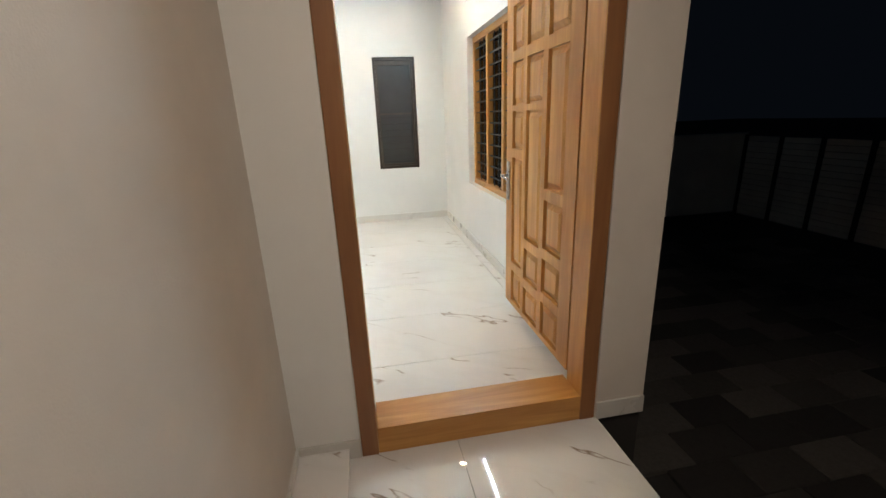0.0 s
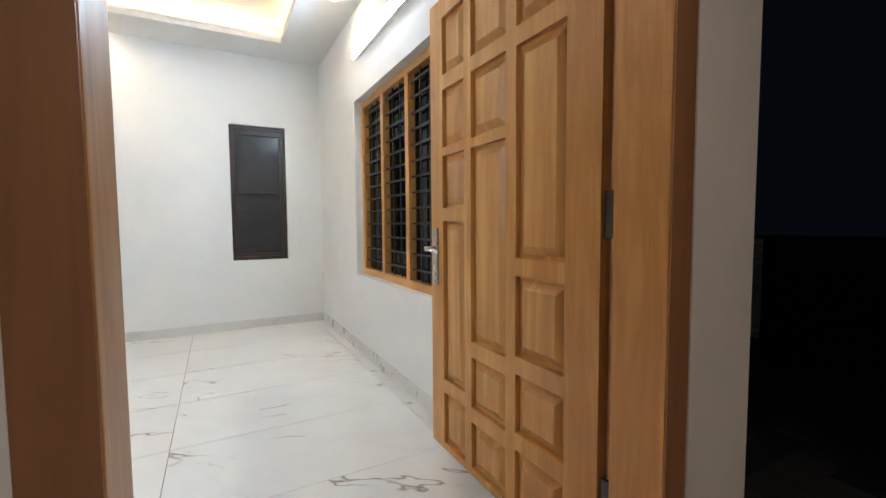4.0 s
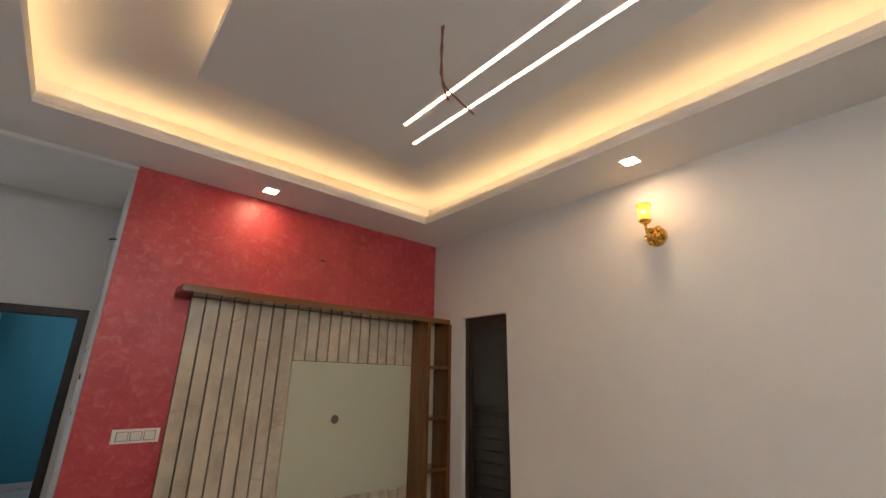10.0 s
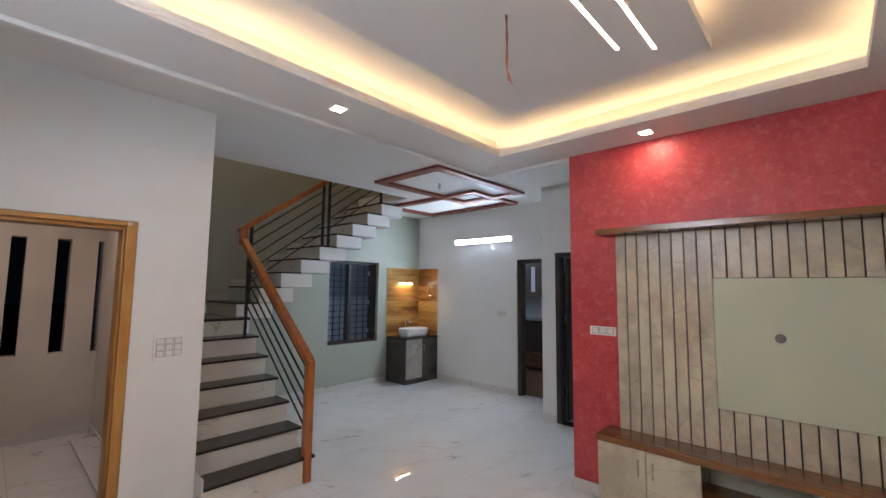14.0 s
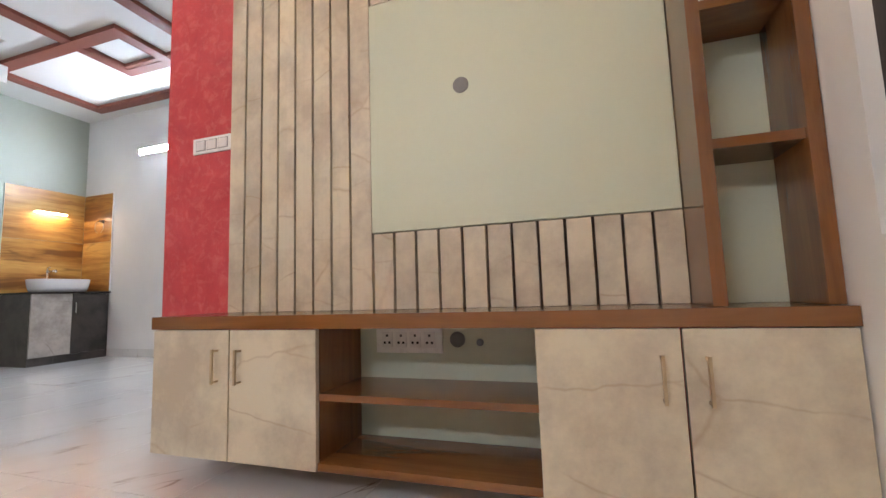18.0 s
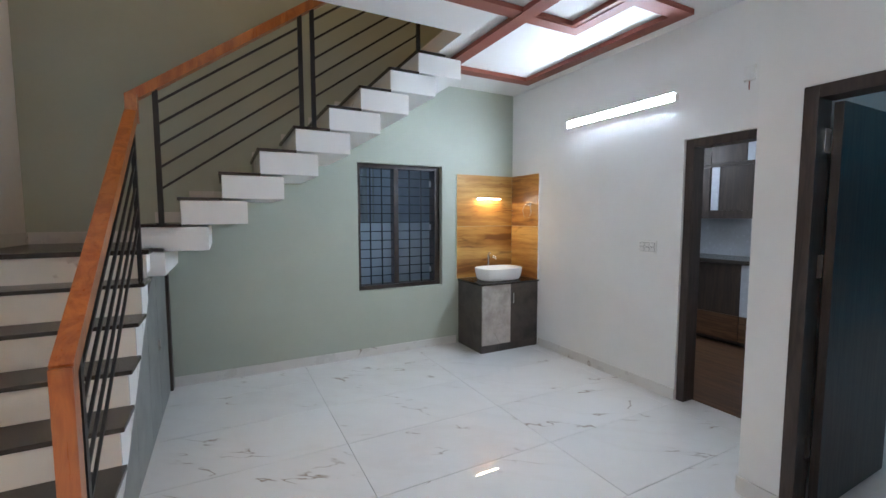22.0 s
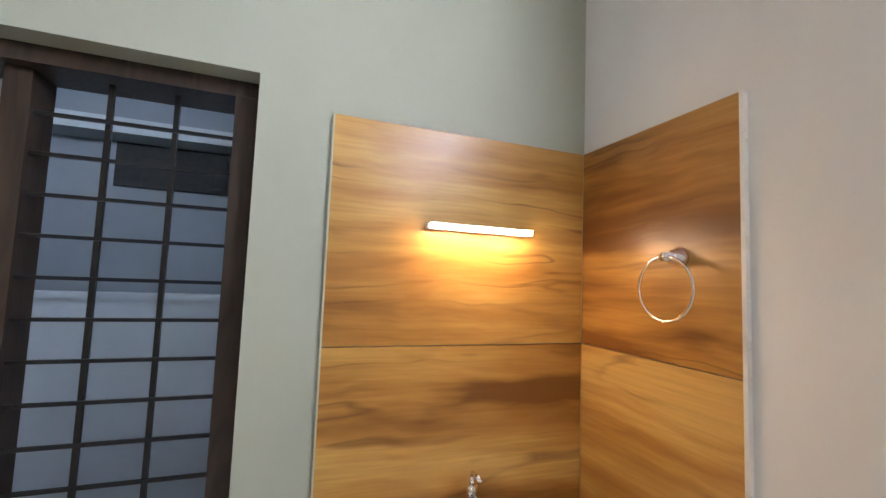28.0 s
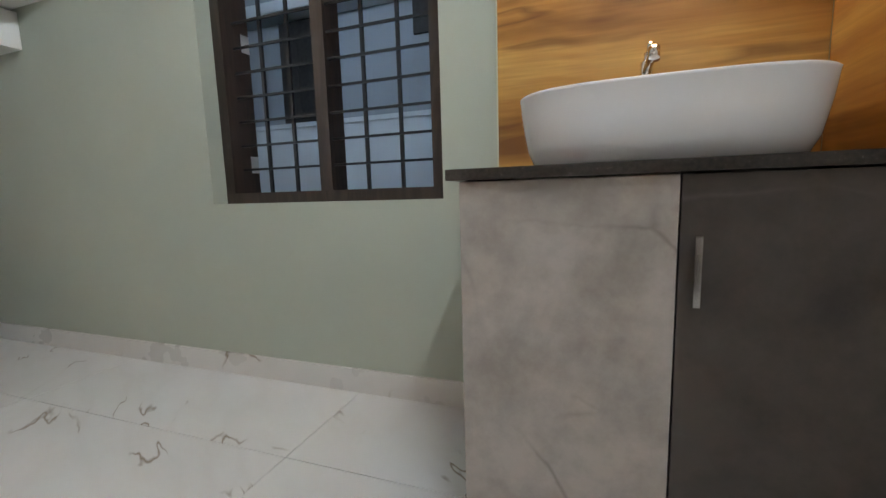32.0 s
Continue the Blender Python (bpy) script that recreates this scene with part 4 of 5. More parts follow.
switch_plate("switch_board", "x", TVW, 1, 3.294, 3.506, 1.265, 1.335, 3, 1, "white switch plate with three rockers on the red wall")
switch_plate("socket_board", "x", TVW + 0.007, 1, 4.18, 4.425, 0.425, 0.515, 4, 1, "white four-socket plate in the open shelf of the unit", True)
switch_plate("switch_board", "y", IN_Y, 1, 0.26, 0.448, 1.115, 1.295, 3, 3, "white nine-rocker switch plate beside the entrance door")
switch_plate("switch_board", "x", DINW, 1, 0.785, 0.955, 1.175, 1.285, 3, 2, "white six-rocker switch plate on the dining wall")
switch_plate("switch_board", "x", STW, -1, 0.55, 0.65, 1.20, 1.30, 1, 2, "small white two-way switch on the stair wall")

for hy, hz, hr in ((4.478, 0.471, 0.026), (4.555, 0.462, 0.012)):
    solo("cable_outlet", lathe(bmesh.new(), [(hr, 0.0), (hr, 0.006), (hr * 0.6, 0.010)], (TVW + 0.008, hy, hz), axis="x"), M["grommet"],
         "round grey cable outlet in the unit", "cable outlet")


# ---- lamps on the walls ----
def tube_light(name, axis, wall_at, out, u0, u1, z, mat, label):
    um = (u0 + u1) / 2
    at = (wall_at, um, z) if axis == "x" else (um, wall_at, z)
    t = thing(name, at, label, "tube light")

    def P(d, u, zz):
        return (wall_at + out * d, u, zz) if axis == "x" else (u, wall_at + out * d, zz)

    def slab(d0, d1, ua, ub, za, zb, bev=0.0):
        p, q = P(d0, ua, za), P(d1, ub, zb)
        return B(min(p[0], q[0]), max(p[0], q[0]), min(p[1], q[1]), max(p[1], q[1]), za, zb, bevel=bev)

    part("batten", slab(0.0008, 0.030, u0 + 0.012, u1 - 0.012, z - 0.031, z + 0.031, 0.003), M["plastic"], t)
    # two bright rows of diodes with a dimmer face between them
    for za, zb in ((z - 0.027, z - 0.018), (z + 0.018, z + 0.027)):
        part("tube", slab(0.0302, 0.0315, u0 + 0.016, u1 - 0.016, za, zb), mat, t, "glowing diffuser strip")
    part("face", slab(0.0302, 0.0312, u0 + 0.016, u1 - 0.016, z - 0.0178, z + 0.0178), M["tube_face"], t, "dimmer glowing face")
    # an added shield, no known part, that holds the light off the ceiling
    part("added_light_shield", slab(0.0302, 0.061, u0 + 0.012, u1 - 0.012, z + 0.0275, z + 0.0315), M["plastic"], t)
    for u in (u0, u1 - 0.012):
        part("end_cap", slab(0.0008, 0.040, u, u + 0.012, z - 0.032, z + 0.032, 0.003), M["plastic"], t)


tube_light("tube_light", "x", DINW, 1, -0.085, 1.095, 2.42, M["tube_dining"], "lit cool white tube light on the dining wall")
tube_light("tube_light", "x", RIGHT, -1, 2.83, 4.01, 2.42, M["tube"], "lit cool white tube light above the timber window")
tube_light("tube_light", "y", STEPY + 0.12, 1, -7.1, -5.9, 2.66, M["tube_dim"], "lit tube light in the bedroom")


def sconce():
    x, z = -0.20, 2.41
    t = thing("wall_sconce", (x, FAR, z), "polished brass wall lamp with an amber glass shade, lit", "wall lamp")
    part("backplate", lathe(bmesh.new(), [(0.058, 0.0), (0.058, -0.008), (0.048, -0.018), (0.02, -0.03), (0.012, -0.034)], (x, FAR - 0.001, z), axis="y"), M["brass"], t, smooth=True)
    bm = bmesh.new()
    pts = [(x, FAR - 0.03, z), (x - 0.004, FAR - 0.075, z - 0.02), (x - 0.008, FAR - 0.11, z + 0.005), (x - 0.008, FAR - 0.115, z + 0.05)]
    for p, q in zip(pts, pts[1:]):
        cyl(bm, p, q, 0.008)
    part("arm", bm, M["brass"], t, smooth=True)
    bm = bmesh.new()
    for k in range(6):
        a = k * math.pi / 3
        c = (x + 0.045 * math.cos(a), FAR - 0.03, z + 0.045 * math.sin(a))
        bmesh.ops.create_uvsphere(bm, u_segments=8, v_segments=6, radius=0.016, matrix=Matrix.Translation(c))
    part("rosette", bm, M["brass"], t, "scrolled brass rosette", smooth=True)
    cx, cy, cz = x - 0.008, FAR - 0.115, z + 0.05
    part("cup", lathe(bmesh.new(), [(0.012, 0.0), (0.03, 0.012), (0.034, 0.02)], (cx, cy, cz)), M["brass"], t, smooth=True)
    part("shade", lathe(bmesh.new(), [(0.024, 0.02), (0.030, 0.05), (0.031, 0.08), (0.038, 0.118), (0.035, 0.118), (0.027, 0.05), (0.021, 0.024)], (cx, cy, cz)), M["amber"], t, "amber glass shade", smooth=True)
    bm = bmesh.new()
    bmesh.ops.create_uvsphere(bm, u_segments=12, v_segments=8, radius=0.018, matrix=Matrix.Translation((cx, cy, cz + 0.072)))
    part("bulb", bm, M["bulb"], t, "glowing bulb", smooth=True)


def amber_glass():
    m, nt, b = material("amber_glass")
    nt.nodes.remove(b)
    a = nt.nodes.new("ShaderNodeBsdfTranslucent")
    a.inputs[0].default_value = (1.0, 0.78, 0.40, 1)
    c = nt.nodes.new("ShaderNodeBsdfTransparent")
    c.inputs[0].default_value = (1.0, 0.84, 0.50, 1)
    mx = nt.nodes.new("ShaderNodeMixShader")
    mx.inputs[0].default_value = 0.55
    nt.links.new(c.outputs[0], mx.inputs[1])
    nt.links.new(a.outputs[0], mx.inputs[2])
    nt.links.new(mx.outputs[0], nt.nodes["Material Output"].inputs[0])
    return m


M["amber"] = amber_glass()
sconce()


# ---- loose wires ----
def wire(label, pts, r=0.0035, mat="copper"):
    cu = bpy.data.curves.new("wire", "CURVE")
    cu.dimensions, cu.bevel_depth, cu.bevel_resolution = "3D", r, 2
    for line in pts:
        sp = cu.splines.new("POLY")
        sp.points.add(len(line) - 1)
        for p, co in zip(sp.points, line):
            p.co = (*co, 1)
    cu.materials.append(M[mat])
    ob = new("wire", cu)
    me = bpy.data.meshes.new_from_object(ob.evaluated_get(bpy.context.evaluated_depsgraph_get()))
    bpy.data.objects.remove(ob)
    return tagged(new("wire", me), label, "wire")


wx, wy = -0.203, 3.807
wire("twisted fan wires hanging from the ceiling panel",
     [[(wx, wy, 2.818), (wx + 0.006, wy, 2.72), (wx - 0.003, wy, 2.62), (wx + 0.012, wy + 0.01, 2.56), (wx + 0.05, wy + 0.05, 2.495), (wx + 0.08, wy + 0.078, 2.45)],
      [(wx + 0.01, wy, 2.818), (wx - 0.003, wy, 2.72), (wx + 0.007, wy, 2.62), (wx + 0.005, wy + 0.004, 2.57), (wx + 0.018, wy + 0.02, 2.51)]])
wire("short fan wires in the dining ceiling",
     [[(-2.56, 1.20, HIGH), (-2.562, 1.20, 2.90), (-2.55, 1.205, 2.86)], [(-2.55, 1.20, HIGH), (-2.548, 1.195, 2.91), (-2.535, 1.19, 2.87)]])
wire("stub of wire on the red wall", [[(TVW, 4.325, 2.447), (TVW + 0.03, 4.325, 2.45), (TVW + 0.045, 4.33, 2.435)], [(TVW, 4.335, 2.447), (TVW + 0.035, 4.34, 2.44)]], 0.005)
wire("stub of wire on the return wall", [[(-2.965, RET, 2.527), (-2.963, RET - 0.03, 2.525), (-2.955, RET - 0.04, 2.515)]], 0.006, "dark")
wire("stub of wire below the box on the dining wall", [[(DINW + 0.012, 1.60, 2.40), (DINW + 0.014, 1.60, 2.37), (DINW + 0.02, 1.605, 2.34)]], 0.004)

jb = thing("wall_box", (DINW, 1.60, 2.42), "small white wiring box high on the dining wall", "junction box")
part("box", B(DINW + 0.0005, DINW + 0.022, 1.565, 1.635, 2.40, 2.50, bevel=0.003), M["plastic"], jb)
part("lid", B(DINW + 0.0222, DINW + 0.026, 1.568, 1.632, 2.403, 2.497, bevel=0.0015), M["rocker"], jb)

# ---- staircase ----
R1, G1, N1Y = 0.1802, 0.2375, 1.445
RISE0 = 0.025
R2, G2 = 0.1822, 0.2540
SX = -0.742
LAND = 7 * R1 + RISE0
LAND2 = 1.2606
F2X, F2Y = -0.676, -0.138


def staircase():
    t = thing("staircase", (-0.5, 0.5, 0), "white L-shaped staircase with dark granite treads", "staircase", kind="structure")
    # lower flight: marble risers, granite treads, white side
    for i in range(1, 8):
        y = N1Y - (i - 1) * G1
        z = R1 * i + RISE0
        if i < 7:
            part("tread", B(SX - 0.02, STW - 0.001, y - G1 - 0.001, y + 0.02, z - 0.022, z, bevel=0.003), M["granite"], t, "dark granite tread")
        part("riser", B(SX, STW - 0.001, y - 0.018, y, z - R1 + 0.0005 if i > 1 else 0.0, z - 0.0225), M["riser"], t, "veined marble riser")
    def under(yy):
        """The sloping underside of the lower flight."""
        return max(0.0, (N1Y - yy) / G1 * R1 + RISE0 - 0.16)

    def slab_x(xa, xb, outline):
        bm = bmesh.new()
        a, b = ([bm.verts.new((xx, yy, zz)) for yy, zz in outline] for xx in (xa, xb))
        bm.faces.new(a), bm.faces.new(b[::-1])
        for k in range(len(outline)):
            m = (k + 1) % len(outline)
            bm.faces.new((a[k], a[m], b[m], b[k]))
        return bm

    for i in range(1, 7):
        y = N1Y - (i - 1) * G1
        ya, yb, zt = y - 0.0185, y - G1 - (0.001 if i < 6 else 0.02), R1 * i + RISE0 - 0.0225
        part("flank", slab_x(SX + 0.002, SX + 0.10, [(ya, under(ya)), (yb, under(yb)), (yb, zt), (ya, zt)]), M["white"], t)
    part("landing", B(SX - 0.02, STW - 0.001, GREEN + 0.001, N1Y - 6 * G1 + 0.02, LAND - 0.03, LAND, bevel=0.003), M["granite"], t, "dark granite landing")
    part("landing_slab", B(SX, STW - 0.001, GREEN + 0.001, N1Y - 6 * G1 - 0.02, LAND - 0.15, LAND - 0.031), M["white"], t)
    # upper flight: a folded white slab with granite treads
    for k in range(1, 10):
        x = F2X - (k - 1) * G2
        z = LAND2 + R2 * k
        part("step", B(x - G2 - 0.16, x - 0.001, GREEN + 0.001, F2Y, z - 0.185, z - 0.021), M["white"], t, "folded plaster step")
        part("tread", B(x - G2 - 0.001, x + 0.018, GREEN + 0.001, F2Y + 0.012, z - 0.0205, z, bevel=0.002), M["granite"], t, "dark granite tread")
        part("wall_skirting", B(x - G2, x - 0.002, GREEN + 0.001, GREEN + 0.014, z + 0.001, z + 0.09), M["skirt"], t)
        part("riser", B(x - 0.001, x + 0.001, GREEN + 0.015, F2Y - 0.004, z - R2 + 0.001, z - 0.021), M["riser"], t, "veined marble riser")
    part("soffit_end", B(F2X - 0.15, F2X - 0.001, GREEN + 0.001, F2Y, LAND - 0.19, LAND + 0.001), M["white"], t)
    # stepped skirting on the stair wall
    for i in range(1, 7):
        y = N1Y - (i - 1) * G1
        part("wall_skirting", B(STW - 0.013, STW - 0.0005, y - G1 + 0.02, y + 0.075, R1 * i + RISE0 - (R1 if i > 1 else 0.10), R1 * i + RISE0 + 0.09), M["skirt"], t)
    part("wall_skirting", B(STW - 0.013, STW - 0.0005, GREEN + 0.014, N1Y - 6 * G1 + 0.07, LAND + 0.001, LAND + 0.09), M["skirt"], t)
    part("wall_skirting", B(SX, STW - 0.014, GREEN + 0.0005, GREEN + 0.013, LAND + 0.001, LAND + 0.09), M["skirt"], t)
    # grey panels closing the space under the flight
    for a, b in ((0.98, 1.20), (0.52, 0.975), (0.03, 0.515), (-0.42, 0.025), (-0.95, -0.425)):
        lim = LAND - 0.16
        part("under_panel", slab_x(SX + 0.012, SX + 0.03, [(a, 0.0), (b, 0.0), (b, min(lim, under(b) - 0.002)), (a, min(lim, under(a) - 0.002))]),
             M["panel_grey"], t, "grey laminate panel under the stair")
    part("end_post", B(SX - 0.01, SX + 0.04, -1.035, -0.955, 0.0, LAND - 0.151), M["frame"], t, "dark brown end post")
    part("pull", B(SX - 0.004, SX + 0.011, -0.40, -0.385, 0.52, 0.60), M["steel"], t)


staircase()


def balustrade():
    t = thing("stair_railing", (SX, 0.6, 0), "black steel railing with an orange-brown timber handrail", "railing")
    x = SX + 0.03
    s1, s2 = R1 / G1, R2 / G2
    nx, ny = -0.695, 1.441

    def z1(y):
        return 1.0 + s1 * (ny - y)

    ye = -0.075
    # newel and handrail as one bent timber
    part("newel", B(nx - 0.032, nx + 0.032, ny - 0.028, ny + 0.032, 0.0, 1.0, bevel=0.004), M["rail"], t, "timber newel post")
    part("handrail", beam(bmesh.new(), (nx, ny + 0.002, 0.985), (nx, ye, z1(ye) - 0.015), 0.064, 0.062), M["rail"], t, "timber handrail")
    zt = z1(ye) - 0.05
    xr = nx
    part("handrail", B(xr - 0.034, xr + 0.032, ye - 0.06, ye + 0.004, zt - 0.01, zt + 0.165, bevel=0.004), M["rail"], t, "timber handrail turn")

    def z2(xx):
        return 2.345 + s2 * (-0.80 - xx)

    yr = F2Y - 0.035
    part("handrail", beam(bmesh.new(), (xr + 0.02, yr, z2(xr + 0.02)), (-2.95, yr, z2(-2.95)), 0.064, 0.06), M["rail"], t, "timber handrail")
    # lower flight
    for y, zb, zt_ in ((1.36, R1 + RISE0, z1(1.36) - 0.04), (0.03, 6 * R1 + RISE0, z1(0.03) - 0.04)):
        part("post", B(x - 0.012, x + 0.012, y - 0.016, y + 0.016, zb, zt_), M["black"], t, "black steel post")
    for k in range(5):
        d = 0.14 + k * 0.125
        ya, yb = 1.375, 0.02
        part("rod", beam(bmesh.new(), (x, ya, z1(ya) - d), (x, yb, z1(yb) - d), 0.012, 0.014), M["black"], t, "black steel rod")
    # upper flight
    for px, top in ((-0.815, 0), (-1.745, 0), (-1.835, 0), (-2.72, 0)):
        k = int((F2X - px) / G2) + 1
        part("post", B(px - 0.016, px + 0.016, yr - 0.012, yr + 0.012, LAND2 + R2 * k, z2(px) - 0.028), M["black"], t, "black steel post")
        part("foot", B(px - 0.028, px + 0.028, yr - 0.022, yr + 0.022, LAND2 + R2 * k, LAND2 + R2 * k + 0.006), M["black"], t)
    for a, b in ((-0.815, -1.745), (-1.835, -2.72)):
        for k in range(5):
            d = 0.115 + k * 0.142
            part("rod", beam(bmesh.new(), (a, yr, z2(a) - d), (b, yr, z2(b) - d), 0.012, 0.014), M["black"], t, "black steel rod")


balustrade()


# ---- wash area ----
VX0, VX1, VY = -3.595, -4.378, -0.505


def vanity():
    t = thing("vanity_cabinet", (-3.98, -0.77, 0), "grey stone-look wash cabinet in the corner", "cabinet")
    part("side", B(VX0 - 0.035, VX0 - 0.017, GREEN + 0.002, VY - 0.036, 0.0, 0.745), M["slate_dark"], t, "dark side panel")
    part("side", B(VX1 + 0.002, VX1 + 0.02, GREEN + 0.002, VY - 0.036, 0.0, 0.745), M["slate_dark"], t)
    part("plinth", B(VX1 + 0.002, VX0 - 0.016, VY - 0.036, VY - 0.028, 0.0, 0.085), M["slate_dark"], t, "dark plinth")
    part("bottom", B(VX1 + 0.02, VX0 - 0.035, GREEN + 0.002, VY - 0.037, 0.086, 0.10), M["slate_dark"], t)
    d = part("door", B(-3.988, VX0 - 0.022, VY - 0.034, VY - 0.016, 0.087, 0.743, bevel=0.0015), M["slate_light"], t, "light grey stone-look door")
    e = part("door", B(VX1 + 0.012, -3.991, VY - 0.034, VY - 0.016, 0.087, 0.743, bevel=0.0015), M["slate_dark"], t, "dark stone-look door")
    bm = beam(bmesh.new(), (-4.015, VY - 0.001, 0.53), (-4.015, VY - 0.001, 0.645), 0.010, 0.010)
    beam(bm, (-4.015, VY - 0.0155, 0.537), (-4.015, VY - 0.001, 0.537), 0.008, 0.008)
    beam(bm, (-4.015, VY - 0.0155, 0.638), (-4.015, VY - 0.001, 0.638), 0.008, 0.008)
    part("handle", bm, M["chrome"], e, "slim chrome handle")
    return t


vanity()
solo("countertop", B(VX1 + 0.001, VX0, GREEN + 0.013, VY, 0.746, 0.767, bevel=0.002), M["granite"], "dark brown granite wash counter", "countertop")

def splash(axis):
    t = thing("splashback", (-3.98, GREEN, 0.768) if axis == "y" else (DINW, -0.78, 0.768),
              "honey wood-look splashback panels in the wash corner", "splashback")
    for a, b in ((0.768, 1.3725), (1.375, 1.974)):
        if axis == "y":
            part("panel", B(DINW + 0.013, VX0 + 0.01, GREEN + 0.0005, GREEN + 0.012, a, b, bevel=0.001), M["splash_x"], t)
        else:
            part("panel", B(DINW + 0.0005, DINW + 0.012, GREEN + 0.0125, -0.527, a, b, bevel=0.001), M["splash_y"], t)
    if axis == "x":
        part("edge_trim", B(DINW + 0.0005, DINW + 0.014, -0.527, -0.518, 0.768, 1.974), M["plastic"], t, "white edge trim")
    else:
        part("edge_trim", B(VX0 + 0.01, VX0 + 0.014, GREEN + 0.0005, GREEN + 0.013, 0.768, 1.973), M["cream"], t, "pale edge trim")


splash("y")
splash("x")


def basin():
    cx, cy, z0 = -3.975, -0.742, 0.768
    bm = bmesh.new()
    seg = 40

    def ring(hx, hy, z, p=3.4):
        out = []
        for k in range(seg):
            a = 2 * math.pi * k / seg
            c, s = math.cos(a), math.sin(a)
            out.append(bm.verts.new((cx + hx * math.copysign(abs(c) ** (2 / p), c), cy + hy * math.copysign(abs(s) ** (2 / p), s), z)))
        return out

    prof = [(0.214, 0.122, 0.0), (0.234, 0.142, 0.007), (0.246, 0.156, 0.035), (0.256, 0.167, 0.09), (0.261, 0.173, 0.134), (0.262, 0.175, 0.138), (0.258, 0.171, 0.141),
            (0.250, 0.162, 0.138), (0.240, 0.152, 0.10), (0.21, 0.13, 0.05), (0.15, 0.09, 0.03), (0.02, 0.02, 0.024)]
    rings = [ring(a * 1.03, b * 1.045, z0 + c * 1.01) for a, b, c in prof]
    for r0, r1 in zip(rings, rings[1:]):
        for k in range(seg):
            bm.faces.new((r0[k], r0[(k + 1) % seg], r1[(k + 1) % seg], r1[k]))
    bm.faces.new(rings[0][::-1]), bm.faces.new(rings[-1])
    t = thing("wash_basin", (cx, cy, z0), "white rounded ceramic vessel basin on the dark counter", "wash basin")
    part("bowl", bm, M["ceramic"], t, smooth=True)
    part("drain", lathe(bmesh.new(), [(0.02, 0.0245), (0.02, 0.028), (0.012, 0.030)], (cx, cy, z0)), M["chrome"], t, "chrome drain")


basin()


def tap():
    x, y, z0 = -3.975, -0.955, 0.767
    t = thing("basin_tap", (x, y, z0), "tall chrome pillar tap behind the basin", "tap")
    part("body", lathe(bmesh.new(), [(0.024, 0.0), (0.024, 0.006), (0.014, 0.012), (0.0135, 0.235), (0.015, 0.243), (0.015, 0.262), (0.010, 0.266)], (x, y, z0)), M["chrome"], t, smooth=True)
    bm = cyl(bmesh.new(), (x, y, z0 + 0.238), (x, y + 0.145, z0 + 0.252), 0.010, 0.009)
    cyl(bm, (x, y + 0.143, z0 + 0.256), (x, y + 0.150, z0 + 0.228), 0.012)
    part("spout", bm, M["chrome"], t, smooth=True)
    bm = cyl(bmesh.new(), (x, y, z0 + 0.262), (x, y, z0 + 0.284), 0.007)
    cyl(bm, (x - 0.004, y - 0.01, z0 + 0.286), (x - 0.004, y + 0.04, z0 + 0.292), 0.007)
    part("lever", bm, M["chrome"], t, smooth=True)


tap()


def vanity_light():
    t = thing("vanity_light", (-3.995, GREEN + 0.012, 1.705), "slim lit warm bar light on the splashback", "wall light")
    part("body", B(-4.15, -3.84, GREEN + 0.0125, GREEN + 0.048, 1.691, 1.702, bevel=0.001), M["plastic"], t)
    part("cover", B(-4.15, -3.84, GREEN + 0.0125, GREEN + 0.076, 1.7023, 1.706, bevel=0.001), M["plastic"], t)
    part("tube", B(-4.146, -3.844, GREEN + 0.0484, GREEN + 0.074, 1.691, 1.702, bevel=0.003), M["vanity"], t, "glowing diffuser")


vanity_light()


def towel_ring():
    x, y, z = DINW + 0.012, -0.672, 1.627
    t = thing("towel_ring", (x, y, z), "chrome towel ring on the wood splashback", "towel ring")
    part("mount", lathe(bmesh.new(), [(0.024, 0.0005), (0.024, 0.008), (0.018, 0.014), (0.018, 0.024), (0.012, 0.03), (0.010, 0.055)], (x, y, z), axis="x"), M["chrome"], t, smooth=True)
    bm = bmesh.new()
    n, m, r, rr = 40, 8, 0.075, 0.004
    ringv = []
    for i in range(n):
        a = 2 * math.pi * i / n
        row = []
        for j in range(m):
            b = 2 * math.pi * j / m
            q = r + rr * math.cos(b)
            row.append(bm.verts.new((x + 0.05 + rr * math.sin(b), y + q * math.sin(a), z - r + q * math.cos(a))))
        ringv.append(row)
    for i in range(n):
        for j in range(m):
            bm.faces.new((ringv[i][j], ringv[(i + 1) % n][j], ringv[(i + 1) % n][(j + 1) % m], ringv[i][(j + 1) % m]))
    part("ring", bm, M["chrome"], t, smooth=True)


towel_ring()

# electrical box cover on the return wall
eb = thing("junction_panel", (-2.91, RET, 1.57), "white blank junction panel with four screws", "junction box")
part("cover", B(-3.11, -2.71, RET - 0.004, RET - 0.0005, 1.365, 1.775, bevel=0.001), M["white"], eb)
for sx_, sz_ in ((-3.09, 1.385), (-2.73, 1.385), (-3.09, 1.755), (-2.73, 1.755)):
    part("screw", lathe(bmesh.new(), [(0.010, 0.0), (0.010, -0.003), (0.006, -0.005)], (sx_, RET - 0.004, sz_), axis="y"), M["steel"], eb)
part("latch", B(-2.80, -2.785, RET - 0.012, RET - 0.0045, 1.575, 1.61), M["dark"], eb, "small black latch")

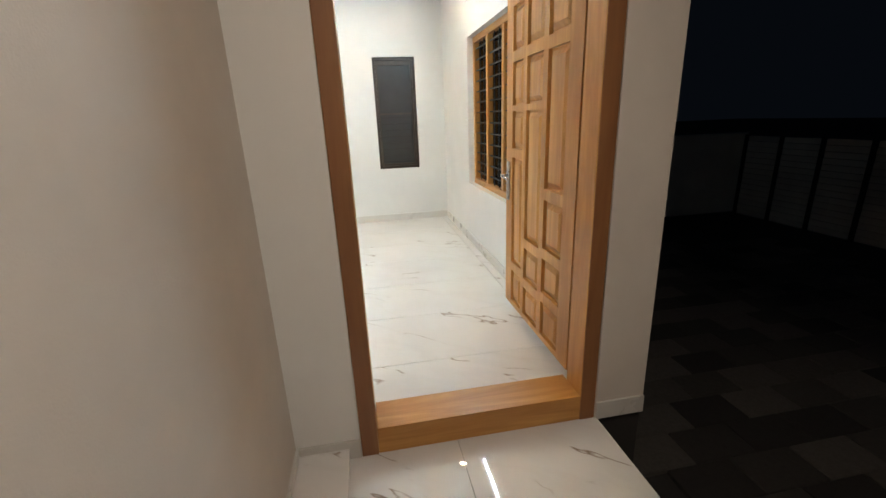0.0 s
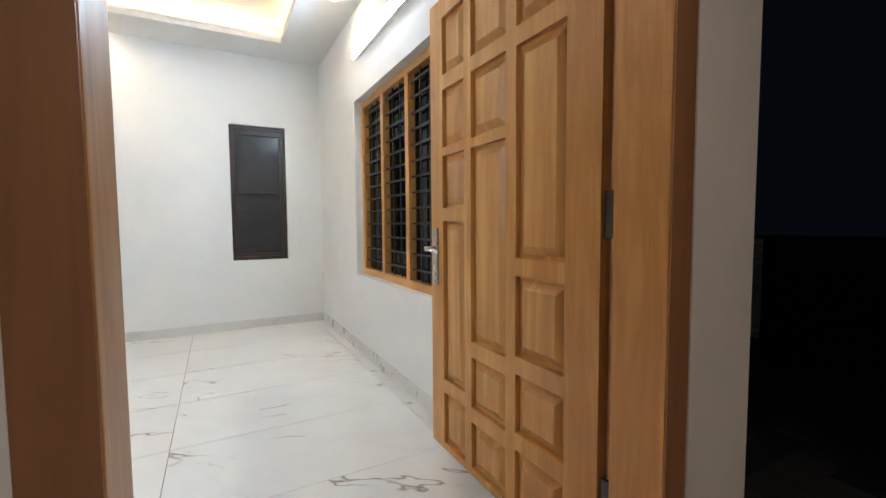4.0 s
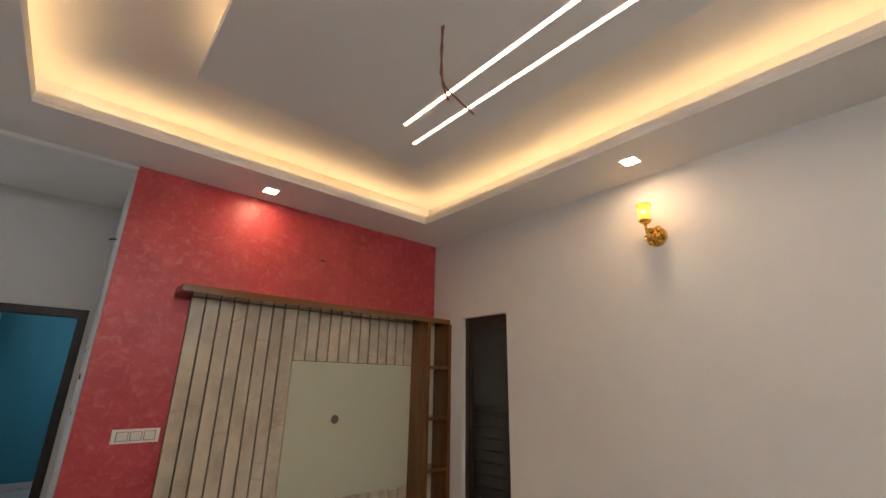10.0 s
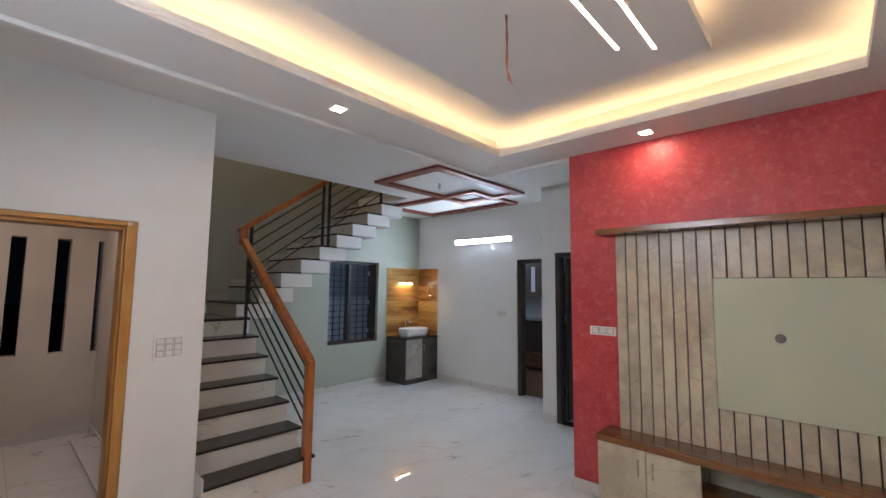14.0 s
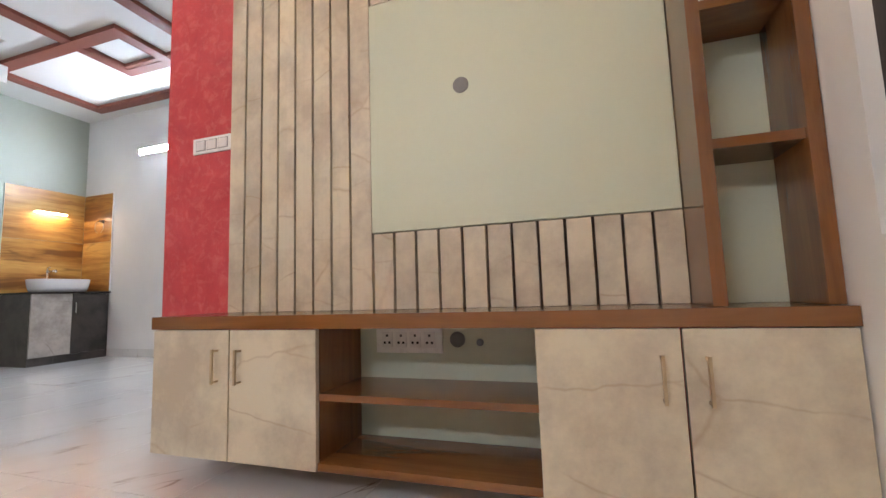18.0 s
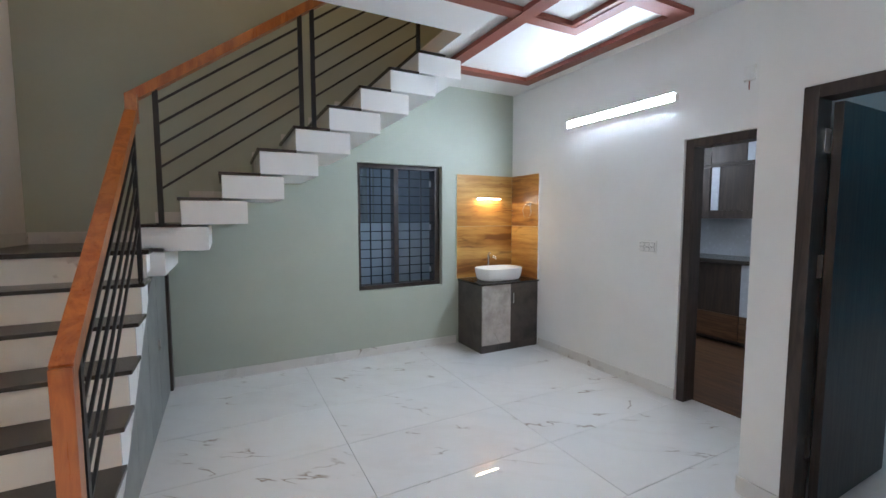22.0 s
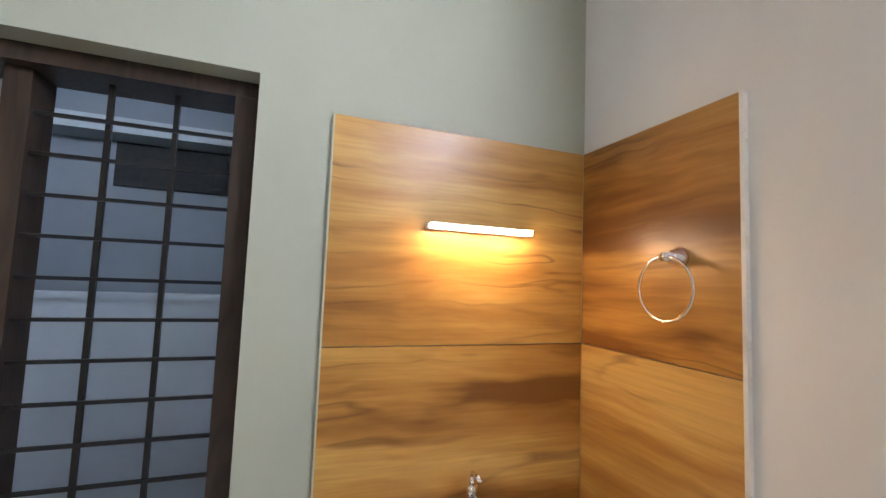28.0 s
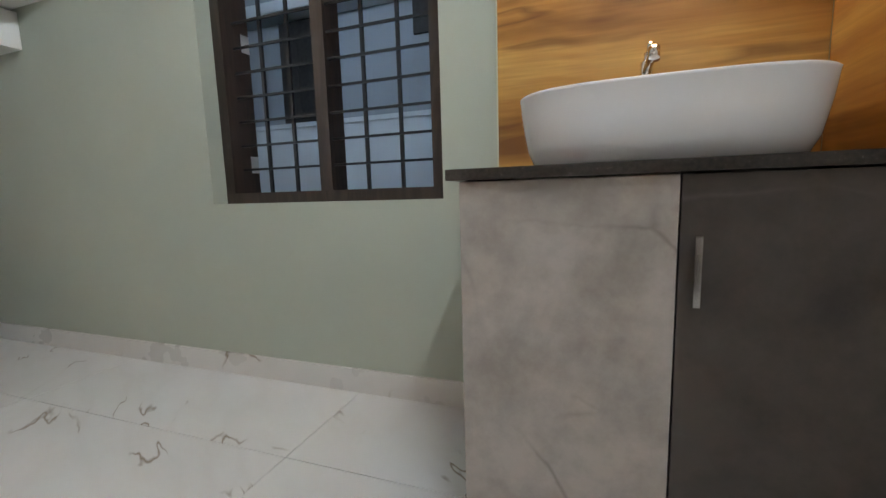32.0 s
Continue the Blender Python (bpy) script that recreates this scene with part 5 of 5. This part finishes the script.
# ---- bedroom seen through its doorway ----
wall("wall_bedroom_far", "x", -8.55, -8.40, STEPY, 6.0, 0, 3.1, M["blue"], [(3.16, 4.30, 0.69, 2.15)], "teal blue bedroom wall with a dark window")
wall("wall_bedroom_north", "y", 6.0, 6.15, -8.55, BEDW, 0, 3.1, M["blue"], (), "teal blue bedroom wall")
solo("bedroom_floor", B(-8.4, BEDW - 0.126, STEPY + 0.12, 6.0, -0.011, -0.001), M["tile"], "polished white bedroom floor", "floor", kind="structure")
solo("bedroom_ceiling", B(-8.55, BEDW - 0.121, STEPY + 0.12, 6.15, 2.95, 3.09), M["ceiling"], "white bedroom ceiling", "ceiling", kind="structure")
solo("bedroom_baseboard", B(-8.4, -8.388, STEPY + 0.12, 6.0, 0, 0.09), M["skirt"], "white skirting in the bedroom", "baseboard", kind="structure")


def bedroom_window():
    t = thing("window_5", (-8.45, 3.73, 0.69), "dark bedroom window with two leaves", "window", kind="structure")
    for a, b, c, d in ((3.16, 4.30, 0.69, 0.75), (3.16, 4.30, 2.09, 2.15), (3.16, 3.22, 0.75, 2.09), (4.24, 4.30, 0.75, 2.09), (3.70, 3.77, 0.75, 2.09)):
        part("window_frame", B(-8.47, -8.41, a, b, c, d), M["frame"], t)
    for a, b in ((3.22, 3.70), (3.77, 4.24)):
        part("pane", B(-8.45, -8.445, a, b, 0.75, 2.09), M["dim_glass"], t)


bedroom_window()
solo("bedroom_ceiling_alcove", B(BEDW - 0.121, TVW - 0.151, RET + 0.151, 6.15, 2.95, 3.09), M["ceiling"], "white bedroom ceiling", "ceiling", kind="structure")
wall("wall_bedroom_east", "x", TVW - 0.16, TVW - 0.151, FAR + 0.2, 6.15, 0, 3.1, M["blue"], (), "teal blue bedroom wall")
# unseen tube, added so that the kitchen units show through the doorway
tube_light("tube_light", "y", GREEN, 1, -6.2, -5.2, 2.5, M["tube_dim"], "unseen tube light added to brighten the kitchen")

# ---- kitchen seen through its doorway ----
wall("wall_kitchen_far", "x", -7.05, -6.90, GREEN, STEPY, 0, 3.1, M["white"], (), "white kitchen wall")
solo("kitchen_floor", B(-6.9, DINW - 0.157, GREEN, STEPY, -0.011, -0.001), M["kitchen_floor"], "dark brown plank-look kitchen floor", "floor", kind="structure")
solo("kitchen_ceiling", B(-7.05, DINW - 0.15, GREEN - 0.2, STEPY, 2.95, 3.09), M["ceiling"], "white kitchen ceiling", "ceiling", kind="structure")
wall("wall_kitchen_south", "y", GREEN - 0.2, GREEN, -7.05, DINW - 0.15, 0, 3.1, M["white"], (), "white kitchen wall")
def base_unit(y0, y1, mat, label):
    t = thing("kitchen_base_unit", (-6.6, (y0 + y1) / 2, 0), label, "cabinet", "kitchen base units")
    part("body", B(-6.898, -6.32, y0, y1 - 0.002, 0.06, 0.946), M["frame"], t)
    part("door", B(-6.319, -6.30, y0 + 0.003, y1 - 0.005, 0.36, 0.940), mat, t)
    part("drawer", B(-6.319, -6.30, y0 + 0.003, y1 - 0.005, 0.065, 0.355), M["kitchen_floor"], t, "brown wood-grain drawer front")
    part("plinth", B(-6.898, -6.38, y0, y1 - 0.002, 0.0, 0.059), M["frame"], t)


def wall_unit(y0, y1, low, high, label):
    """low and high are the doors' edges and materials, below and above the rail."""
    t = thing("kitchen_wall_unit", (-6.75, (y0 + y1) / 2, 1.46), label, "cabinet", "kitchen wall units")
    part("body", B(-6.898, -6.57, y0, y1 - 0.002, 1.46, 2.62), M["frame"], t)
    part("bottom_rail", B(-6.569, -6.545, y0, y1 - 0.002, 1.46, 1.557), M["frame"], t)
    part("rail", B(-6.569, -6.545, y0, y1 - 0.002, 2.085, 2.125), M["frame"], t)
    for doors, za, zb in ((low, 1.56, 2.082), (high, 2.128, 2.615)):
        for a, b, mat in doors:
            part("door", B(-6.569, -6.55, a + 0.003, b - 0.003, za, zb), mat, t)


DARK, PALE = M["frame"], M["kitchen_white"]
for y0, y1 in ((-1.02, -0.47), (-0.47, 0.08), (0.08, 0.628)):
    base_unit(y0, y1, DARK, "dark brown kitchen base unit under the worktop")
for y0, y1 in ((0.628, 1.18), (1.18, 1.74)):
    base_unit(y0, y1, PALE, "kitchen base unit with a blue-white door")
wall_unit(-1.02, 0.10, [(-1.02, -0.46, DARK), (-0.46, 0.10, DARK)], [(-1.02, -0.46, DARK), (-0.46, 0.10, DARK)], "dark brown kitchen wall unit")
wall_unit(0.10, 1.18, [(0.115, 0.21, PALE), (0.21, 0.625, DARK), (0.625, 1.18, PALE)], [(0.10, 0.507, DARK), (0.507, 1.18, PALE)],
          "kitchen wall unit with dark and blue-white doors")
wall_unit(1.18, 2.0, [(1.18, 1.60, PALE), (1.60, 2.0, DARK)], [(1.18, 1.60, PALE), (1.60, 2.0, DARK)], "kitchen wall unit with a pale and a dark door")
solo("kitchen_backsplash", B(-6.8985, -6.888, GREEN + 0.01, STEPY - 0.01, 0.992, 1.458), M["kitchen_white"], "white tiled kitchen splashback", "splashback", kind="structure")
solo("kitchen_worktop", B(-6.898, -6.27, GREEN + 0.01, STEPY - 0.01, 0.948, 0.990), M["granite"], "dark granite kitchen worktop", "worktop")

# ---- outside the dining window ----
solo("compound_wall", B(-9, 0.1, -3.22, -3.07, -0.6, 1.36), M["outwall"], "pale plastered boundary wall", "boundary wall", kind="structure")
solo("compound_coping", B(-9, 0.1, -3.24, -3.05, 1.36, 1.40), M["outwall"], "plaster coping of the boundary wall", "coping", kind="structure")


def neighbour():
    t = thing("neighbour_house", (-2, -3.6, -0.6), "grey-blue neighbouring house behind the boundary wall", "house")
    part("wall", B(-9, 0.1, -3.70, -3.40, -0.6, 6.0), M["neighbour"], t)
    part("ledge", B(-9, 0.1, -3.3995, -3.15, 2.43, 2.53), M["outwall"], t, "pale concrete ledge")
    for x0, x1, z0, z1 in ((-3.062, -2.33, 2.12, 2.425), (-1.33, -0.886, 1.38, 2.425)):
        w = part("window", B(x0, x1, -3.3995, -3.37, z0, z1), M["dark"], t, "dark unlit window")
        part("pane", B(x0 + 0.04, (x0 + x1) / 2 - 0.015, -3.3695, -3.365, z0 + 0.04, z1 - 0.04), M["dark"], w)
        part("pane", B((x0 + x1) / 2 + 0.015, x1 - 0.04, -3.3695, -3.365, z0 + 0.04, z1 - 0.04), M["dark"], w)
    for x, r in ((-3.10, 0.03), (-3.20, 0.045), (-3.34, 0.016)):
        part("pipe", cyl(bmesh.new(), (x, -3.345, -0.6), (x, -3.345, 2.43), r), M["pipe"], t, "grey drain pipe", smooth=True)


neighbour()


def yard_lamp():
    t = thing("yard_light", (-2.0, GREEN - 0.2, 2.6), "outdoor tube light above the side yard", "tube light")
    part("batten", B(-2.6, -1.4, GREEN - 0.24, GREEN - 0.2005, 2.56, 2.64), M["plastic"], t)
    part("tube", cyl(bmesh.new(), (-2.58, GREEN - 0.265, 2.58), (-1.42, GREEN - 0.265, 2.58), 0.015), M["tube_yard"], t, "glowing tube")


yard_lamp()


# ---- yard in front ----
def yard_fence():
    t = thing("yard_fence", (7.55, 5.0, -0.6), "pale grey slatted panel fence with dark posts", "fence")
    for k in range(5):
        y = 3.66 + k * 0.672
        part("fence_post", B(7.52, 7.58, y - 0.035, y + 0.035, -0.6, 0.85 - 0.01 * (k % 2)), M["black"], t)
        for j in range(15 if k < 4 else 0):
            z = -0.585 + j * 0.0945
            part("slat", B(7.535 - 0.004 * (j % 2), 7.560, y + 0.036, y + 0.636, z, z + 0.088, bevel=0.004), M["fence"], t)


yard_fence()
solo("yard_wall", B(3.2, 7.7, 6.5, 6.7, -0.6, 0.87), M["fence"], "pale plastered yard wall", "boundary wall", kind="structure")


def brick_pillar():
    t = thing("brick_pillar", (1.73, -1.58, -0.055), "dark brick-clad porch pillar", "pillar")
    part("core", B(1.50, 1.90, -1.598, -1.41, -0.055, 2.049), M["dark"], t)
    for j in range(28):
        z = -0.053 + j * 0.076
        off = 0.0 if j % 2 else 0.11
        for k in range(3):
            a = max(1.49, 1.49 + k * 0.22 - off)
            b = min(1.91, 1.49 + (k + 1) * 0.22 - off - 0.01)
            if b - a > 0.03:
                part("brick", B(a, b, -1.409, -1.395, z, z + 0.066), M["brick"], t)
        part("brick", B(1.485, 1.499, -1.597, -1.40, z, z + 0.066), M["brick"], t)


brick_pillar()


def porch_light():
    t = thing("porch_light", (1.1, -0.4, 2.62), "round porch ceiling light, lit", "ceiling light")
    part("rim", lathe(bmesh.new(), [(0.09, 0.0), (0.09, -0.02), (0.082, -0.024)], (1.1, -0.4, 2.62)), M["plastic"], t)
    part("diffuser", lathe(bmesh.new(), [(0.08, -0.0245), (0.07, -0.03), (0.02, -0.034)], (1.1, -0.4, 2.62)), M["porch_glow"], t, "glowing diffuser")


porch_light()


# unseen warm light, added to lift the upper stair walls
def stairwell_fill_light():
    x, y = -1.6, -0.45
    t = thing("stairwell_fill_light", (x, y, TOP), "unseen warm round light added to brighten the stairwell", "ceiling light")
    part("rim", lathe(bmesh.new(), [(0.11, 0.0), (0.11, -0.02), (0.102, -0.024)], (x, y, TOP)), M["plastic"], t)
    part("diffuser", lathe(bmesh.new(), [(0.10, -0.0245), (0.085, -0.03), (0.02, -0.034)], (x, y, TOP)), M["stair_fill"], t, "glowing diffuser")


stairwell_fill_light()


def street_lamp():
    x, y = 19.9, 11.2
    t = thing("street_lamp", (x, y, -0.6), "small lit street lamp far beyond the gate", "street lamp")
    part("pole", cyl(bmesh.new(), (x, y, -0.6), (x, y, 2.45), 0.03, 0.02, 10), M["black"], t)
    bm = bmesh.new()
    bmesh.ops.create_uvsphere(bm, u_segments=12, v_segments=8, radius=0.035, matrix=Matrix.Translation((x, y, 2.55)))
    part("globe", bm, M["street_glow"], t, "glowing globe", smooth=True)


street_lamp()


# ---- skirting ----
def baseboard(axis, wall_at, out, u0, u1, z=0.0):
    p, q = sorted((wall_at + out * 0.0005, wall_at + out * 0.012))
    bm = B(p, q, u0, u1, z, z + 0.09, bevel=0.0015) if axis == "x" else B(u0, u1, p, q, z, z + 0.09, bevel=0.0015)
    solo("baseboard", bm, M["skirt"], "pale marble skirting", "baseboard", kind="structure")


for args in (("y", FAR, -1, TVW + 0.013, RIGHT - 0.013), ("x", RIGHT, -1, IN_Y, FAR), ("x", TVW, 1, RET, FAR),
             ("y", RET, -1, BEDW + 0.013, TVW), ("x", BEDW, 1, STEPY, 2.229), ("x", DINW, 1, VY + 0.002, 1.156),
             ("y", GREEN, 1, VX0 + 0.016, SX - 0.012), ("y", IN_Y, 1, STW, 0.582), ("y", STEPY, -1, DINW, BEDW),
             ("x", PORCH + 0.012, 1, -1.6, OUT_Y - 0.013, -0.055), ("y", OUT_Y, -1, PORCH + 0.025, 0.582, -0.055), ("y", OUT_Y - 0.013, -1, 1.680, 1.926, -0.055),
             ("y", -1.6, 1, PORCH + 0.025, 1.484, -0.055)):
    baseboard(*args)


# ---- floor tiles ----
def tiles():
    floor = thing("floor", (0, 0, -0.012), "polished white marble-look floor tiles with thin brown veins", "floor", kind="structure")
    TW, TD = 1.196, 0.603
    me = mesh_of("tile", B(-TW / 2 + 0.0015, TW / 2 - 0.0015, -TD / 2 + 0.0015, TD / 2 - 0.0015, 0.0, 0.012, bevel=0.0008), M["tile"])

    def lay(x, y):
        x0, x1 = max(-TW / 2, DINW - 0.14 - x), min(TW / 2, RIGHT + 0.14 - x)
        y0, y1 = max(-TD / 2, GREEN - 0.1 - y), min(TD / 2, FAR + 0.1 - y)
        cut = x1 - x0 < TW - 0.001 or y1 - y0 < TD - 0.001
        ob = new("tile", mesh_of("cut_tile", B(x0 + 0.0015, x1 - 0.0015, y0 + 0.0015, y1 - 0.0015, 0.0, 0.012, bevel=0.0008), M["tile"]) if cut else me)
        ob.parent = floor
        ob.location = (x, y, 0.0)
        if not cut and (int(round(x * 7)) + int(round(y * 11))) % 2:
            ob.rotation_euler = (0, 0, math.pi)

    for i in range(-5, 2):
        for j in range(-11, 2):
            x0, y0 = 0.535 + i * TW, 4.80 + j * TD
            xc, yc = x0 + TW / 2, y0 + TD / 2
            inside = (xc - TW / 2 < RIGHT and xc + TW / 2 > DINW and yc + TD / 2 > GREEN and yc - TD / 2 < FAR)
            if not inside or (xc > 0.2 and yc + TD / 2 < IN_Y) or (xc + TW / 2 < TVW and yc - TD / 2 > RET):
                continue
            if xc > 0.2 and yc - TD / 2 < IN_Y - 0.12:
                continue
            lay(xc, yc)
    rest = B(PORCH, RIGHT, IN_Y - 0.02, 1.784, -0.011, -0.0003)
    solo("floor_strip", rest, M["tile"], "cut marble-look floor tiles at the entrance", "floor", kind="structure")
    porch = thing("porch_floor", (0, 0, -0.067), "polished white marble-look porch tiles", "porch floor", kind="structure")
    me2 = mesh_of("porch_tile", B(-0.339, 0.339, -0.299, 0.299, 0.0, 0.012, bevel=0.0008), M["tile"])
    for i in range(2):
        for j in range(5):
            ob = new("tile", me2)
            ob.parent = porch
            ob.location = (1.01 + (i - 0.5) * 0.68, 0.90 - j * 0.60, 0.0)
    part("edge_strip", B(PORCH, 0.329, -1.6, OUT_Y, -0.067, -0.0555), M["tile"], porch)


tiles()


def paving():
    t = thing("pavement", (3.4, 2.0, -0.6), "dark concrete paving stones of the yard, some paler", "paving", kind="structure")
    me = mesh_of("paving_stone", B(-0.195, 0.195, -0.122, 0.122, 0.0, 0.03, bevel=0.006), M["paver_stone"])
    for j in range(27):
        for i in range(11):
            ob = new("paving_stone", me)
            ob.parent = t
            ob.location = (2.2 + i * 0.40 + (0.2 if j % 2 else 0.0) - 3.4, -1.6 + j * 0.25 - 2.0, -0.002)


paving()
